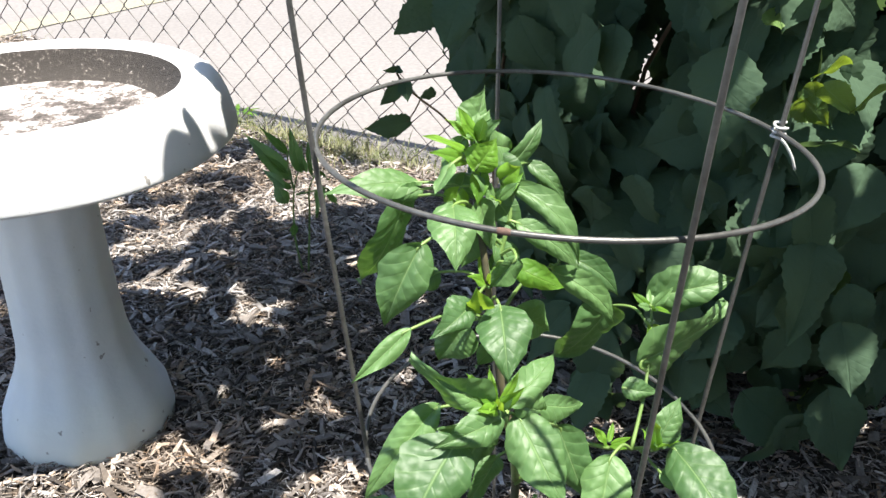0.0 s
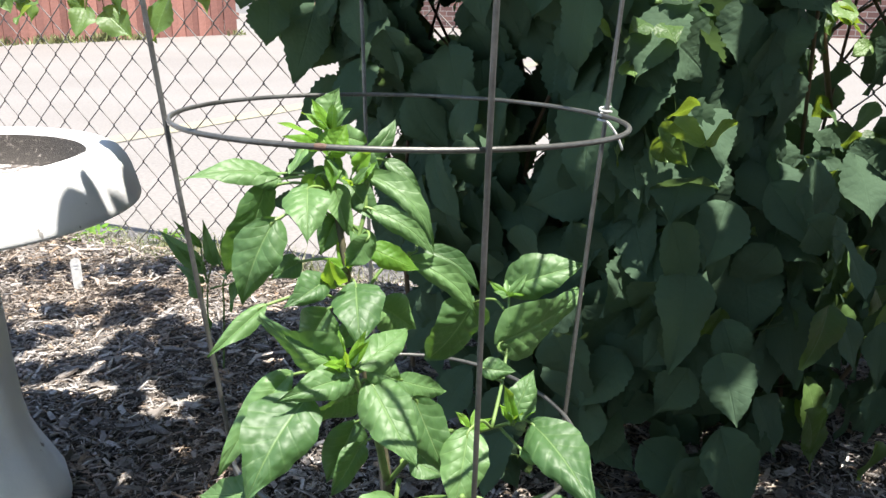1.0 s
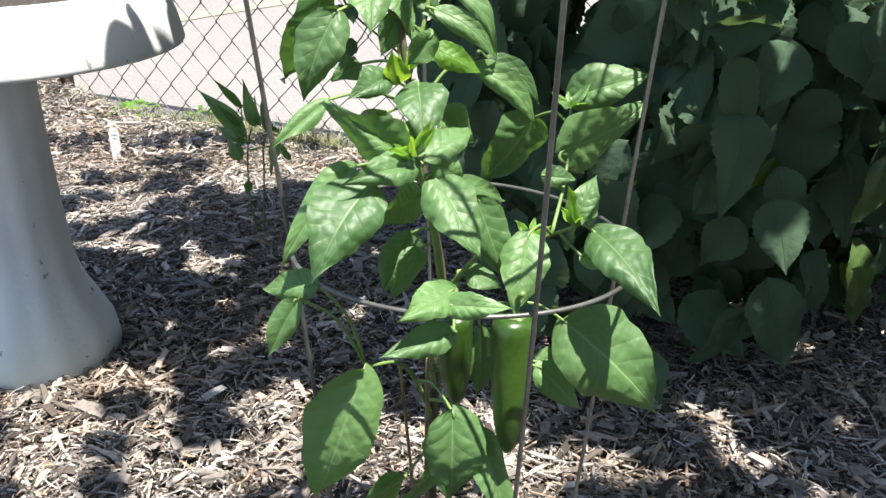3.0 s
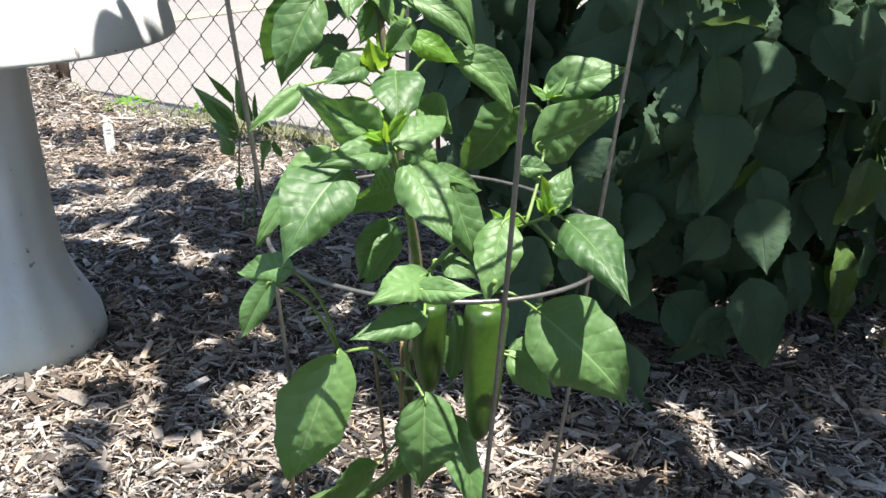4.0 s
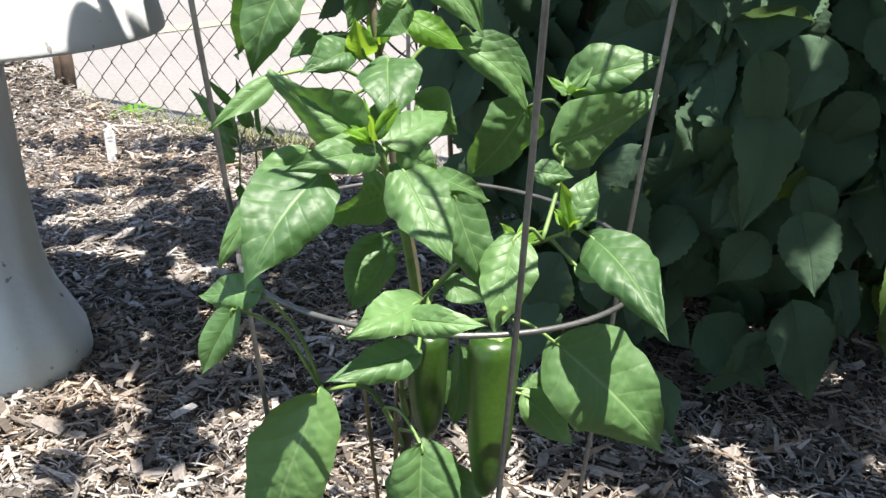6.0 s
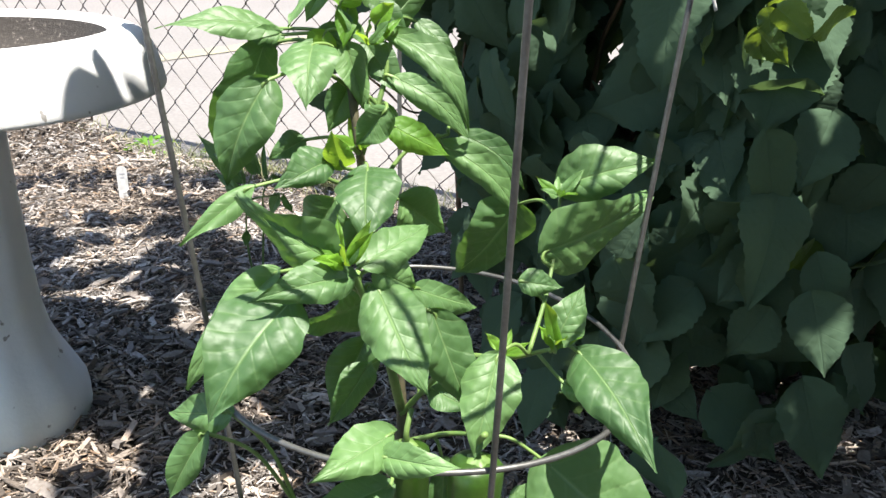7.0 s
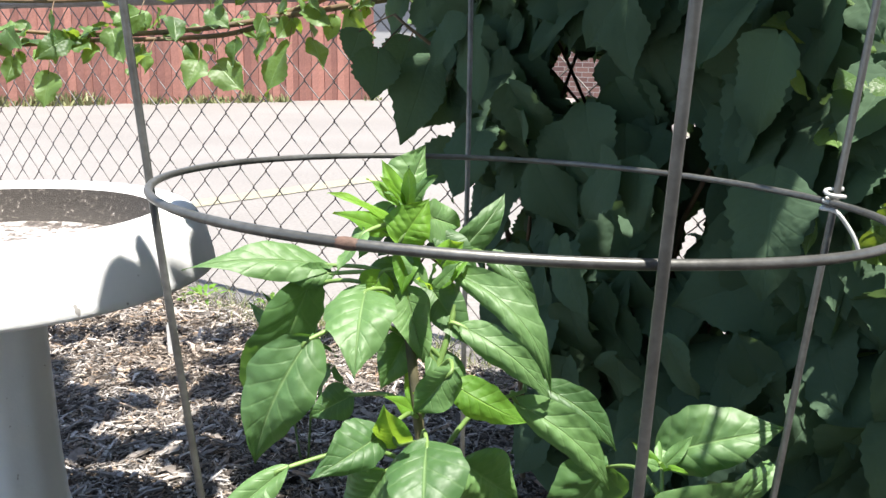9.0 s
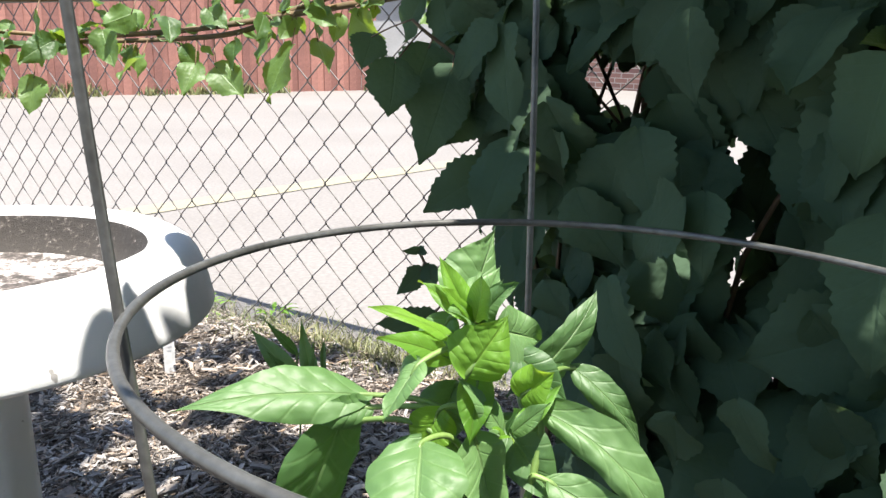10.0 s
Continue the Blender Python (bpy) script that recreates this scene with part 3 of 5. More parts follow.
def build_cage():
    cage = thing("tomato_cage", "grey galvanised wire tomato cage standing round a pepper plant", "plant cage")
    for z in (RING_Z, LOW_Z, 0.853):
        pts = [hoop_point(2 * math.pi * k / 96, z) for k in range(96)]
        part("ring", tube(pts, 0.0017, 8, True), STEEL, cage)
    for a in LEG_ANGLES:
        t = radians(a)
        pts = []
        for z in np.linspace(-0.03, 0.87, 19):
            r = cage_radius(t, z) + (0.0034 if a != 180 else 0.0004)
            pts.append((r * math.cos(t) + 0.0012 * math.sin(z * 11 + a), r * math.sin(t) + 0.0012 * math.cos(z * 9 + a), z))
        part("leg", tube(pts, 0.0017, 10), STEEL, cage)
    a0 = -118
    pts = [hoop_point(radians(a0 + k), RING_Z) for k in (-1.5, -1.0, -0.5, 0, 0.5, 1.0, 1.5)]
    part("weld", tube(pts, [0.0016, 0.0018, 0.0020, 0.00205, 0.0020, 0.0018, 0.0016], 8), RUST, cage, "rusty weld on the ring")
    knot = Vector(hoop_point(0.0, RING_Z)) + Vector((0.002, 0, 0.001))
    tie = [knot + Vector((0.0046 * math.cos(1.9 * k), 0.0046 * math.sin(1.9 * k), 0.005 - 0.0011 * k + 0.001 * math.sin(3.1 * k))) for k in range(10)]
    tie += [knot + Vector((0.004, -0.006, -0.010)), knot + Vector((0.008, -0.008, -0.017)), knot + Vector((0.011, -0.009, -0.025))]
    part("tie", tube(spline(tie, 3), 0.0010, 6), TIE, cage, "twisted pale wire tie")


# ---------------------------------------------------------------- pepper plant

plant = thing("pepper_plant", "leafy green pepper plant with a green fruit inside a wire cage", "plant", (-0.018, 0.012, 0.0))
plant_rng = random.Random(11)
STEMS = []


def plant_part(name, points, r0, r1, mat, label=""):
    pts = spline(points, 6)
    n = len(pts) - 1
    off = Vector(plant.location)
    ob = part(name, tube([p - off for p in pts], [r0 + (r1 - r0) * i / n for i in range(n + 1)], 8), mat, plant, label)
    STEMS.extend(pts)
    return ob


def pepper_leaf(base, tip, width, normal, arch, mat=None, fold=0.0, petiole=True):
    """One leaf from base to tip, with its stalk to the nearest stem."""
    normal = Vector(normal).normalized() + Vector((plant_rng.gauss(0, 0.22), plant_rng.gauss(0, 0.1), plant_rng.gauss(-0.03, 0.18)))
    length = (Vector(tip) - Vector(base)).length * (1 + 0.35 * arch * arch)
    data = leaf_mesh("leaf", mat or PEPPER_LEAF, length, width * 1.12, arch * 0.8, (fold or plant_rng.uniform(0.2, 0.45)) * 1.8, 0.09, plant_rng, puff=0.075 if width > 0.02 else 0.035, rows=48, cols=16, veins=11, tip=1.25, widest=0.36, drape=0.95)
    y, n = (Vector(tip) - Vector(base)).normalized(), Vector(normal).normalized()
    m = aim(base, Vector(tip) + (n - y * n.dot(y)).normalized() * length * arch * 0.8, normal)
    leaf = part("leaf", data, mat or PEPPER_LEAF, plant)
    leaf.matrix_local = Matrix.Translation(-Vector(plant.location)) @ m
    if petiole:
        stalk_to_stem(leaf, m, base, y)


def blade_mesh(name, mat, length, left, right, lift_left, lift_right, arch, sweep, rng, rows=46, cols=18, puff=0.24, veins=7):
    """A broad pepper leaf along +y: each half has its own width and lift about the rib, the rib bows by arch and sweeps sideways, and the blade swells between the side veins."""
    verts, faces, uvs = [], [], []
    ph, ph2, ph3 = rng.uniform(0, 6.28), rng.uniform(0, 6.28), rng.uniform(0, 50)
    a, b = 0.66, 1.30
    top = a / (a + b)
    peak = top ** a * (1 - top) ** b
    curl = rng.uniform(0.05, 0.14)
    for i in range(rows + 1):
        s = i / rows
        shape = max(s ** a * (1 - s) ** b / peak, 0.012)
        rib = 4 * s * (1 - s)
        for j in range(cols + 1):
            u = 2 * j / cols - 1
            side, m = (1 if u > 0 else -1), abs(u)
            wide, lift = (right, lift_right) if u > 0 else (left, lift_left)
            lift = lift * (1 - 0.8 * m)
            ruffle = 1 + 0.035 * math.sin(21 * s + ph + side) * m ** 3 + 0.02 * math.sin(39 * s + ph2) * m ** 4
            d = wide * shape * m * ruffle
            band = math.pi * veins * (s - 0.30 * m + 0.10 * m * m) + 0.3 * math.sin(ph3 + 6 * s) * side
            swell = abs(math.sin(band)) ** 0.6
            x = side * d * math.cos(lift) + sweep * rib
            z = d * math.sin(lift) - 0.14 * wide * shape * m ** 2.5 + arch * length * rib
            z += puff * wide * shape * swell * m ** 0.6 * (1 - m ** 4) * min(1.0, 6 * s) * (1 - 0.35 * s) * 0.42
            z += (0.04 * noise.noise((6 * u + ph3, 9 * s, 0.0)) + 0.03 * noise.noise((14 * u, 22 * s + ph3, 5.0))) * wide * min(1.0, 4 * m)
            z += 0.19 * wide * m * m * math.sin(8 * s + ph + 1.5 * side) - curl * length * s ** 4
            y = length * s - 0.05 * length * m * (1 - s) * (1 - s)
            verts.append((x, y, z))
            uvs.append((0.5 + 0.5 * u, s))
    for i in range(rows):
        for j in range(cols):
            c = i * (cols + 1) + j
            faces.append((c, c + 1, c + cols + 2, c + cols + 1))
    return mesh_of(name, verts, faces, mat, uvs)


def stalk_to_stem(leaf, m, base, along, reach=0.11):
    """The leaf's stalk, from its foot to the nearest stem."""
    b = Vector(base)
    root = min(STEMS, key=lambda p: (p - b).length + 0.5 * max(0.0, p.z - b.z + 0.01))
    if (root - b).length > reach:
        return
    mid = (root + b) / 2 + Vector((0, 0, 0.10 * (root - b).length)) + along * -0.004
    inv = m.inverted()
    pts = [inv @ p for p in spline([root, mid, b, b + along * 0.006], 5)]
    part("petiole", tube(pts, [0.0013 - 0.0004 * i / (len(pts) - 1) for i in range(len(pts))], 7), GREEN_STEM, leaf)


def full_leaf(base, tip, normal, left, right, lift_left, lift_right, arch, sweep, mat=None):
    """One large leaf: from base to tip, its face towards normal, with the widths and lifts of its two halves."""
    along = Vector(tip) - Vector(base)
    data = blade_mesh("leaf", mat or PEPPER_LEAF, along.length, left, right, lift_left, lift_right, arch, sweep, plant_rng)
    m = aim(base, tip, normal)
    leaf = part("leaf", data, mat or PEPPER_LEAF, plant)
    leaf.matrix_local = Matrix.Translation(-Vector(plant.location)) @ m
    stalk_to_stem(leaf, m, base, along.normalized())


young = YOUNG_LEAF
plant_part("stem", [(-0.018, 0.012, -0.02), (-0.022, 0.006, 0.12), (-0.022, -0.004, 0.25), (-0.013, 0.006, 0.335), (-0.026, 0.012, 0.42), (-0.036, 0.022, 0.50), (-0.042, 0.040, 0.57), (-0.040, 0.048, 0.603)], 0.0048, 0.0018, WOODY_STEM)
plant_part("branch", [(-0.014, 0.004, 0.335), (-0.028, -0.030, 0.40), (-0.044, -0.062, 0.452), (-0.052, -0.072, 0.470)], 0.0032, 0.0016, GREEN_STEM)
plant_part("branch", [(-0.014, 0.004, 0.330), (0.020, -0.010, 0.375), (0.046, -0.030, 0.385), (0.066, -0.056, 0.404)], 0.0022, 0.0012, GREEN_STEM)
plant_part("branch", [(0.055, -0.045, 0.395), (0.072, -0.020, 0.425), (0.084, 0.006, 0.455), (0.088, 0.018, 0.472)], 0.0015, 0.0010, GREEN_STEM)
plant_part("branch", [(-0.032, 0.018, 0.47), (-0.008, 0.026, 0.50), (0.018, 0.030, 0.509)], 0.0016, 0.0010, GREEN_STEM)
plant_part("branch", [(-0.035, 0.022, 0.50), (-0.020, 0.034, 0.54), (-0.014, 0.042, 0.570)], 0.002, 0.0012, GREEN_STEM)
plant_part("branch", [(-0.022, -0.004, 0.25), (-0.03, -0.03, 0.29), (-0.034, -0.06, 0.33), (-0.033, -0.08, 0.365)], 0.0024, 0.0012, GREEN_STEM)
plant_part("branch", [(-0.018, 0.0, 0.31), (0.01, -0.03, 0.335), (0.03, -0.05, 0.345)], 0.002, 0.0012, GREEN_STEM)
plant_part("branch", [(-0.022, -0.002, 0.22), (-0.05, -0.03, 0.29), (-0.082, -0.048, 0.305)], 0.002, 0.0012, GREEN_STEM)
full_leaf((-0.080, 0.055, 0.569), (-0.147, 0.036, 0.576), (0.20, -0.60, 0.78), 0.0110, 0.0120, 0.25, -0.1, 0.05, 0.0000)
full_leaf((-0.078, 0.050, 0.566), (-0.102, 0.042, 0.566), (0.312, -0.937, 0.159), 0.0070, 0.0065, 0.52, -0.85, 0.06, 0.0000)
full_leaf((-0.089, 0.050, 0.560), (-0.120, 0.060, 0.487), (0.516, -0.792, -0.327), 0.0218, 0.0218, 0.08, 0.08, 0.08, 0.0049)
full_leaf((-0.061, 0.024, 0.564), (-0.067, -0.016, 0.537), (-0.048, -0.554, 0.831), 0.0157, 0.0176, 0.35, 0.18, 0.12, 0.0000)
full_leaf((-0.087, 0.002, 0.548), (-0.113, -0.005, 0.490), (-0.095, -0.982, 0.161), 0.0166, 0.0173, 0.62, -0.05, 0.08, 0.0030)
full_leaf((-0.055, -0.008, 0.506), (-0.085, -0.030, 0.497), (0.412, -0.765, 0.496), 0.0096, 0.0133, 0.95, -0.05, 0.08, 0.0000)
full_leaf((-0.034, -0.005, 0.499), (-0.039, -0.050, 0.471), (-0.145, -0.511, 0.847), 0.0191, 0.0176, 0.18, 0.29, 0.12, 0.0000)
full_leaf((-0.041, 0.060, 0.597), (-0.027, 0.072, 0.629), (0.410, -0.898, 0.158), 0.0156, 0.0076, 0.08, 0.08, 0.05, -0.0021)
full_leaf((-0.045, 0.030, 0.586), (-0.031, 0.030, 0.607), (-0.157, -0.982, 0.104), 0.0122, 0.0104, -0.05, 0.59, 0.05, 0.0000, young)
full_leaf((-0.020, 0.060, 0.567), (0.015, 0.070, 0.602), (0.322, -0.945, -0.052), 0.0087, 0.0131, 0.08, 0.08, 0.05, 0.0000)
full_leaf((-0.019, 0.045, 0.567), (0.030, 0.022, 0.508), (-0.222, -0.957, 0.189), 0.0105, 0.0080, -0.77, 0.95, 0.14, -0.0135)
full_leaf((0.004, 0.070, 0.571), (0.031, 0.060, 0.539), (-0.208, -0.970, 0.128), 0.0065, 0.0065, -0.82, 0.92, 0.1, -0.0035)
full_leaf((-0.013, 0.030, 0.543), (0.030, 0.020, 0.507), (-0.125, -0.984, 0.124), 0.0088, 0.0092, -0.58, 0.57, 0.12, -0.0050)
full_leaf((-0.019, 0.012, 0.520), (0.015, 0.006, 0.502), (-0.084, -0.982, 0.169), 0.0097, 0.0097, -0.68, 0.20, 0.1, 0.0000, young)
full_leaf((0.015, 0.030, 0.502), (0.065, 0.026, 0.452), (-0.036, -0.998, 0.044), 0.0118, 0.0095, -0.62, 0.95, 0.10, -0.0075)
full_leaf((0.031, 0.050, 0.503), (0.072, 0.040, 0.467), (-0.129, -0.984, 0.126), 0.0100, 0.0095, -0.30, 0.88, 0.10, -0.0060)
full_leaf((0.090, 0.026, 0.474), (0.147, 0.007, 0.495), (-0.390, -0.884, 0.258), 0.0195, 0.0159, -0.05, 0.93, 0.08, -0.0017)
full_leaf((0.072, -0.010, 0.445), (0.148, 0.008, 0.470), (0.293, -0.930, -0.220), 0.0250, 0.0274, 0.08, 0.08, 0.04, 0.0000)
full_leaf((-0.057, -0.066, 0.467), (-0.106, -0.060, 0.500), (-0.370, -0.841, -0.396), 0.0168, 0.0203, 0.08, 0.08, 0.05, 0.0021)
full_leaf((-0.058, -0.070, 0.470), (-0.090, -0.070, 0.494), (0.121, -0.979, 0.161), 0.0080, 0.0080, 0.91, -0.49, 0.05, 0.0000)
full_leaf((-0.048, -0.073, 0.462), (-0.097, -0.096, 0.462), (0.384, -0.819, 0.427), 0.0112, 0.0114, 0.95, -0.05, 0.08, 0.0021)
full_leaf((-0.079, -0.080, 0.454), (-0.120, -0.118, 0.411), (0.087, -0.786, 0.612), 0.0205, 0.0250, 0.50, -0.55, 0.08, 0.0034)
full_leaf((-0.034, -0.060, 0.449), (-0.014, -0.105, 0.409), (-0.313, -0.705, 0.636), 0.0178, 0.0178, -0.33, 0.56, 0.08, 0.0000)
full_leaf((-0.011, -0.035, 0.437), (0.033, -0.005, 0.408), (0.563, -0.826, -0.001), 0.0080, 0.0136, -0.85, 0.74, 0.07, 0.0000)
full_leaf((-0.042, -0.062, 0.464), (0.001, -0.030, 0.475), (0.380, -0.713, 0.589), 0.0115, 0.0115, -0.76, 0.86, 0.06, 0.0000)
full_leaf((-0.035, -0.060, 0.460), (-0.012, -0.050, 0.443), (0.395, -0.919, -0.005), 0.0141, 0.0094, -0.05, 0.95, 0.05, 0.0000)
full_leaf((-0.003, -0.050, 0.429), (0.019, -0.060, 0.366), (-0.133, -0.985, 0.110), 0.0152, 0.0152, -0.60, 0.91, 0.06, 0.0000)
pepper_leaf((-0.087, -0.050, 0.457), (-0.131, -0.058, 0.402), 0.022, (-0.95, -0.3, -0.2), 0.50)
full_leaf((0.033, -0.060, 0.404), (0.014, -0.090, 0.357), (-0.226, -0.777, 0.587), 0.0175, 0.0165, 0.18, 0.38, 0.05, 0.0000)
full_leaf((0.054, -0.022, 0.432), (0.078, -0.030, 0.430), (-0.268, -0.894, 0.359), 0.0089, 0.0077, -0.05, 0.57, 0.05, 0.0000)
pepper_leaf((0.085, 0.010, 0.460), (0.090, 0.000, 0.453), 0.014, (0, -0.5, 0.9), 0.20, young)
full_leaf((0.066, -0.058, 0.409), (0.084, -0.050, 0.440), (-0.332, -0.849, 0.412), 0.0111, 0.0120, -0.32, 0.20, 0.05, 0.0000)
pepper_leaf((0.066, -0.060, 0.407), (0.055, -0.070, 0.441), 0.010, (0.5, -0.8, 0.2), 0.10, young)
full_leaf((0.083, -0.055, 0.399), (0.101, -0.128, 0.369), (-0.550, -0.430, 0.716), 0.0202, 0.0178, -0.34, 0.95, 0.07, -0.0038)
full_leaf((0.073, -0.060, 0.383), (0.091, -0.080, 0.382), (-0.634, -0.595, 0.494), 0.0093, 0.0074, -0.05, 0.74, 0.05, 0.0000)
full_leaf((0.065, -0.060, 0.330), (0.140, -0.080, 0.250), (-0.052, -0.979, 0.196), 0.0334, 0.0334, -0.49, 0.49, 0.05, -0.0034)
full_leaf((0.048, -0.050, 0.289), (0.081, -0.066, 0.255), (-0.103, -0.935, 0.340), 0.0125, 0.0125, -0.37, 0.47, 0.05, 0.0000)
full_leaf((0.051, -0.040, 0.287), (0.080, -0.040, 0.290), (-0.056, -0.841, 0.538), 0.0094, 0.0077, -0.05, 0.68, 0.05, 0.0000)
full_leaf((-0.086, -0.060, 0.307), (-0.125, -0.048, 0.182), (-0.10, -0.98, 0.12), 0.0250, 0.0285, 0.30, -0.70, 0.1, 0.0031)
full_leaf((-0.024, -0.075, 0.275), (-0.027, -0.085, 0.196), (-0.148, -0.90, 0.40), 0.0255, 0.0215, 0.18, 0.43, 0.07, 0.0000)
pepper_leaf((-0.003, -0.070, 0.251), (0.018, -0.090, 0.172), 0.030, (0.3, -0.8, 0.5), 0.30)
pepper_leaf((-0.059, -0.050, 0.198), (-0.157, -0.090, 0.199), 0.056, (-0.3, -0.9, -0.3), 0.10, fold=0.25)
pepper_leaf((-0.034, -0.060, 0.214), (-0.098, -0.100, 0.198), 0.034, (0.4, -0.85, -0.3), 0.12, fold=0.25)
full_leaf((-0.034, -0.115, 0.365), (-0.083, -0.136, 0.364), (0.319, -0.771, 0.552), 0.0112, 0.0112, 0.82, -0.28, 0.05, 0.0000)
full_leaf((-0.040, -0.120, 0.387), (-0.007, -0.146, 0.394), (-0.616, -0.670, 0.414), 0.0089, 0.0089, -0.05, 0.82, 0.05, 0.0000)
full_leaf((-0.115, -0.060, 0.380), (-0.152, -0.040, 0.371), (-0.510, -0.781, 0.360), 0.0118, 0.0118, 0.46, -0.60, 0.05, 0.0000)
pepper_leaf((-0.128, -0.070, 0.375), (-0.150, -0.070, 0.335), 0.018, (-0.6, -0.7, 0.3), 0.20)
full_leaf((-0.032, -0.105, 0.389), (-0.073, -0.142, 0.391), (0.553, -0.580, 0.598), 0.0123, 0.0124, 0.95, -0.75, 0.05, 0.0000)
pepper_leaf((-0.037, -0.020, 0.381), (-0.062, -0.030, 0.349), 0.022, (0.7, -0.6, 0.4), 0.20)
pepper_leaf((-0.098, -0.010, 0.492), (-0.137, -0.022, 0.464), 0.013, (-0.5, -0.75, 0.45), 0.20, fold=0.6)
full_leaf((0.070, 0.050, 0.455), (0.033, 0.060, 0.401), (0.196, -0.931, -0.307), 0.0309, 0.0271, 0.08, 0.08, 0.05, 0.0000)
pepper_leaf((-0.033, 0.000, 0.415), (-0.077, -0.010, 0.406), 0.040, (0, -0.9, -0.4), 0.30)
pepper_leaf((-0.035, 0.020, 0.377), (-0.058, 0.020, 0.330), 0.030, (-0.3, -0.9, -0.35), 0.30)
pepper_leaf((-0.048, -0.010, 0.502), (-0.054, -0.020, 0.525), 0.016, (-0.2, -0.9, 0.2), 0.10, young)
pepper_leaf((-0.068, 0.040, 0.505), (-0.089, 0.040, 0.494), 0.018, (0, -0.8, 0.5), 0.20)
pepper_leaf((-0.050, 0.040, 0.588), (-0.075, 0.030, 0.600), 0.011, (0, -0.4, 0.9), 0.30, young)
pepper_leaf((-0.049, 0.045, 0.594), (-0.077, 0.040, 0.607), 0.008, (0, -0.3, 0.95), 0.40, young)
pepper_leaf((-0.061, 0.030, 0.591), (-0.074, 0.020, 0.574), 0.014, (-0.7, -0.6, 0.2), 0.20)
pepper_leaf((-0.053, 0.040, 0.569), (-0.061, 0.040, 0.550), 0.016, (-0.3, -0.9, 0.2), 0.20, young)
pepper_leaf((-0.023, 0.040, 0.573), (-0.014, 0.030, 0.586), 0.016, (0, -0.7, 0.6), 0.20, young)
pepper_leaf((-0.032, 0.050, 0.595), (-0.013, 0.060, 0.587), 0.020, (0.1, -0.6, 0.8), 0.20)
pepper_leaf((-0.042, 0.030, 0.563), (-0.033, 0.030, 0.526), 0.020, (0.5, -0.8, 0.2), 0.20)
pepper_leaf((-0.022, 0.004, 0.531), (-0.040, 0.004, 0.510), 0.020, (-0.2, -0.95, -0.25), 0.20)
pepper_leaf((-0.052, 0.020, 0.473), (-0.069, 0.030, 0.437), 0.030, (-0.4, -0.8, 0.3), 0.20)
pepper_leaf((-0.010, 0.040, 0.465), (0.020, 0.050, 0.438), 0.030, (0.2, -0.9, 0.3), 0.20)
pepper_leaf((0.005, 0.000, 0.350), (0.030, -0.010, 0.338), 0.020, (0, -0.6, 0.8), 0.20)

pepper_leaf((-0.045, 0.060, 0.570), (-0.060, 0.056, 0.540), 0.019, (-0.2, -0.95, -0.2), 0.20)
pepper_leaf((-0.030, 0.045, 0.562), (-0.010, 0.032, 0.533), 0.019, (0.3, -0.9, -0.1), 0.20)
pepper_leaf((-0.040, 0.034, 0.540), (-0.054, 0.030, 0.512), 0.018, (-0.2, -0.9, -0.3), 0.20)
pepper_leaf((-0.030, 0.030, 0.530), (-0.012, 0.026, 0.503), 0.018, (0.2, -0.9, 0.1), 0.20)
pepper_leaf((-0.048, 0.052, 0.600), (-0.064, 0.050, 0.574), 0.014, (-0.3, -0.8, 0.3), 0.20)
pepper_leaf((-0.026, 0.052, 0.587), (-0.004, 0.048, 0.566), 0.014, (0.2, -0.7, 0.6), 0.25)
pepper_leaf((-0.040, 0.036, 0.585), (-0.044, 0.026, 0.562), 0.012, (0, -0.9, 0.2), 0.20, young)
pepper_leaf((-0.030, 0.006, 0.470), (-0.048, 0.004, 0.446), 0.020, (-0.2, -0.9, -0.2), 0.20)
pepper_leaf((0.008, -0.030, 0.316), (0.002, -0.040, 0.264), 0.020, (0.7, -0.5, 0.5), 0.35)
pepper_leaf((-0.004, -0.030, 0.290), (-0.012, -0.040, 0.258), 0.012, (-0.4, -0.6, 0.6), 0.25)

def tuft(at, n, size, seed):
    """A knot of small unfolding leaves at a node."""
    rng = random.Random(seed)
    for k in range(n):
        a = 2 * math.pi * k / n + rng.uniform(-0.4, 0.4)
        d = Vector((math.cos(a), math.sin(a) - 0.25, rng.uniform(0.5, 1.6))).normalized()
        b = Vector(at) + d * 0.003
        pepper_leaf(b, b + d * size * rng.uniform(0.6, 1.25), size * rng.uniform(0.28, 0.42), (-d.x * 0.4, -0.6 - d.y * 0.4, 0.6), 0.2, YOUNG_LEAF if rng.random() < 0.6 else None, petiole=False)


tuft((-0.052, -0.072, 0.468), 9, 0.022, 1)
tuft((-0.040, 0.047, 0.598), 9, 0.026, 2)
tuft((-0.030, 0.030, 0.562), 6, 0.022, 3)
tuft((0.066, -0.057, 0.405), 6, 0.018, 4)
tuft((0.088, 0.018, 0.470), 6, 0.018, 5)
tuft((-0.036, 0.022, 0.502), 6, 0.020, 6)
tuft((0.044, -0.030, 0.388), 5, 0.016, 7)


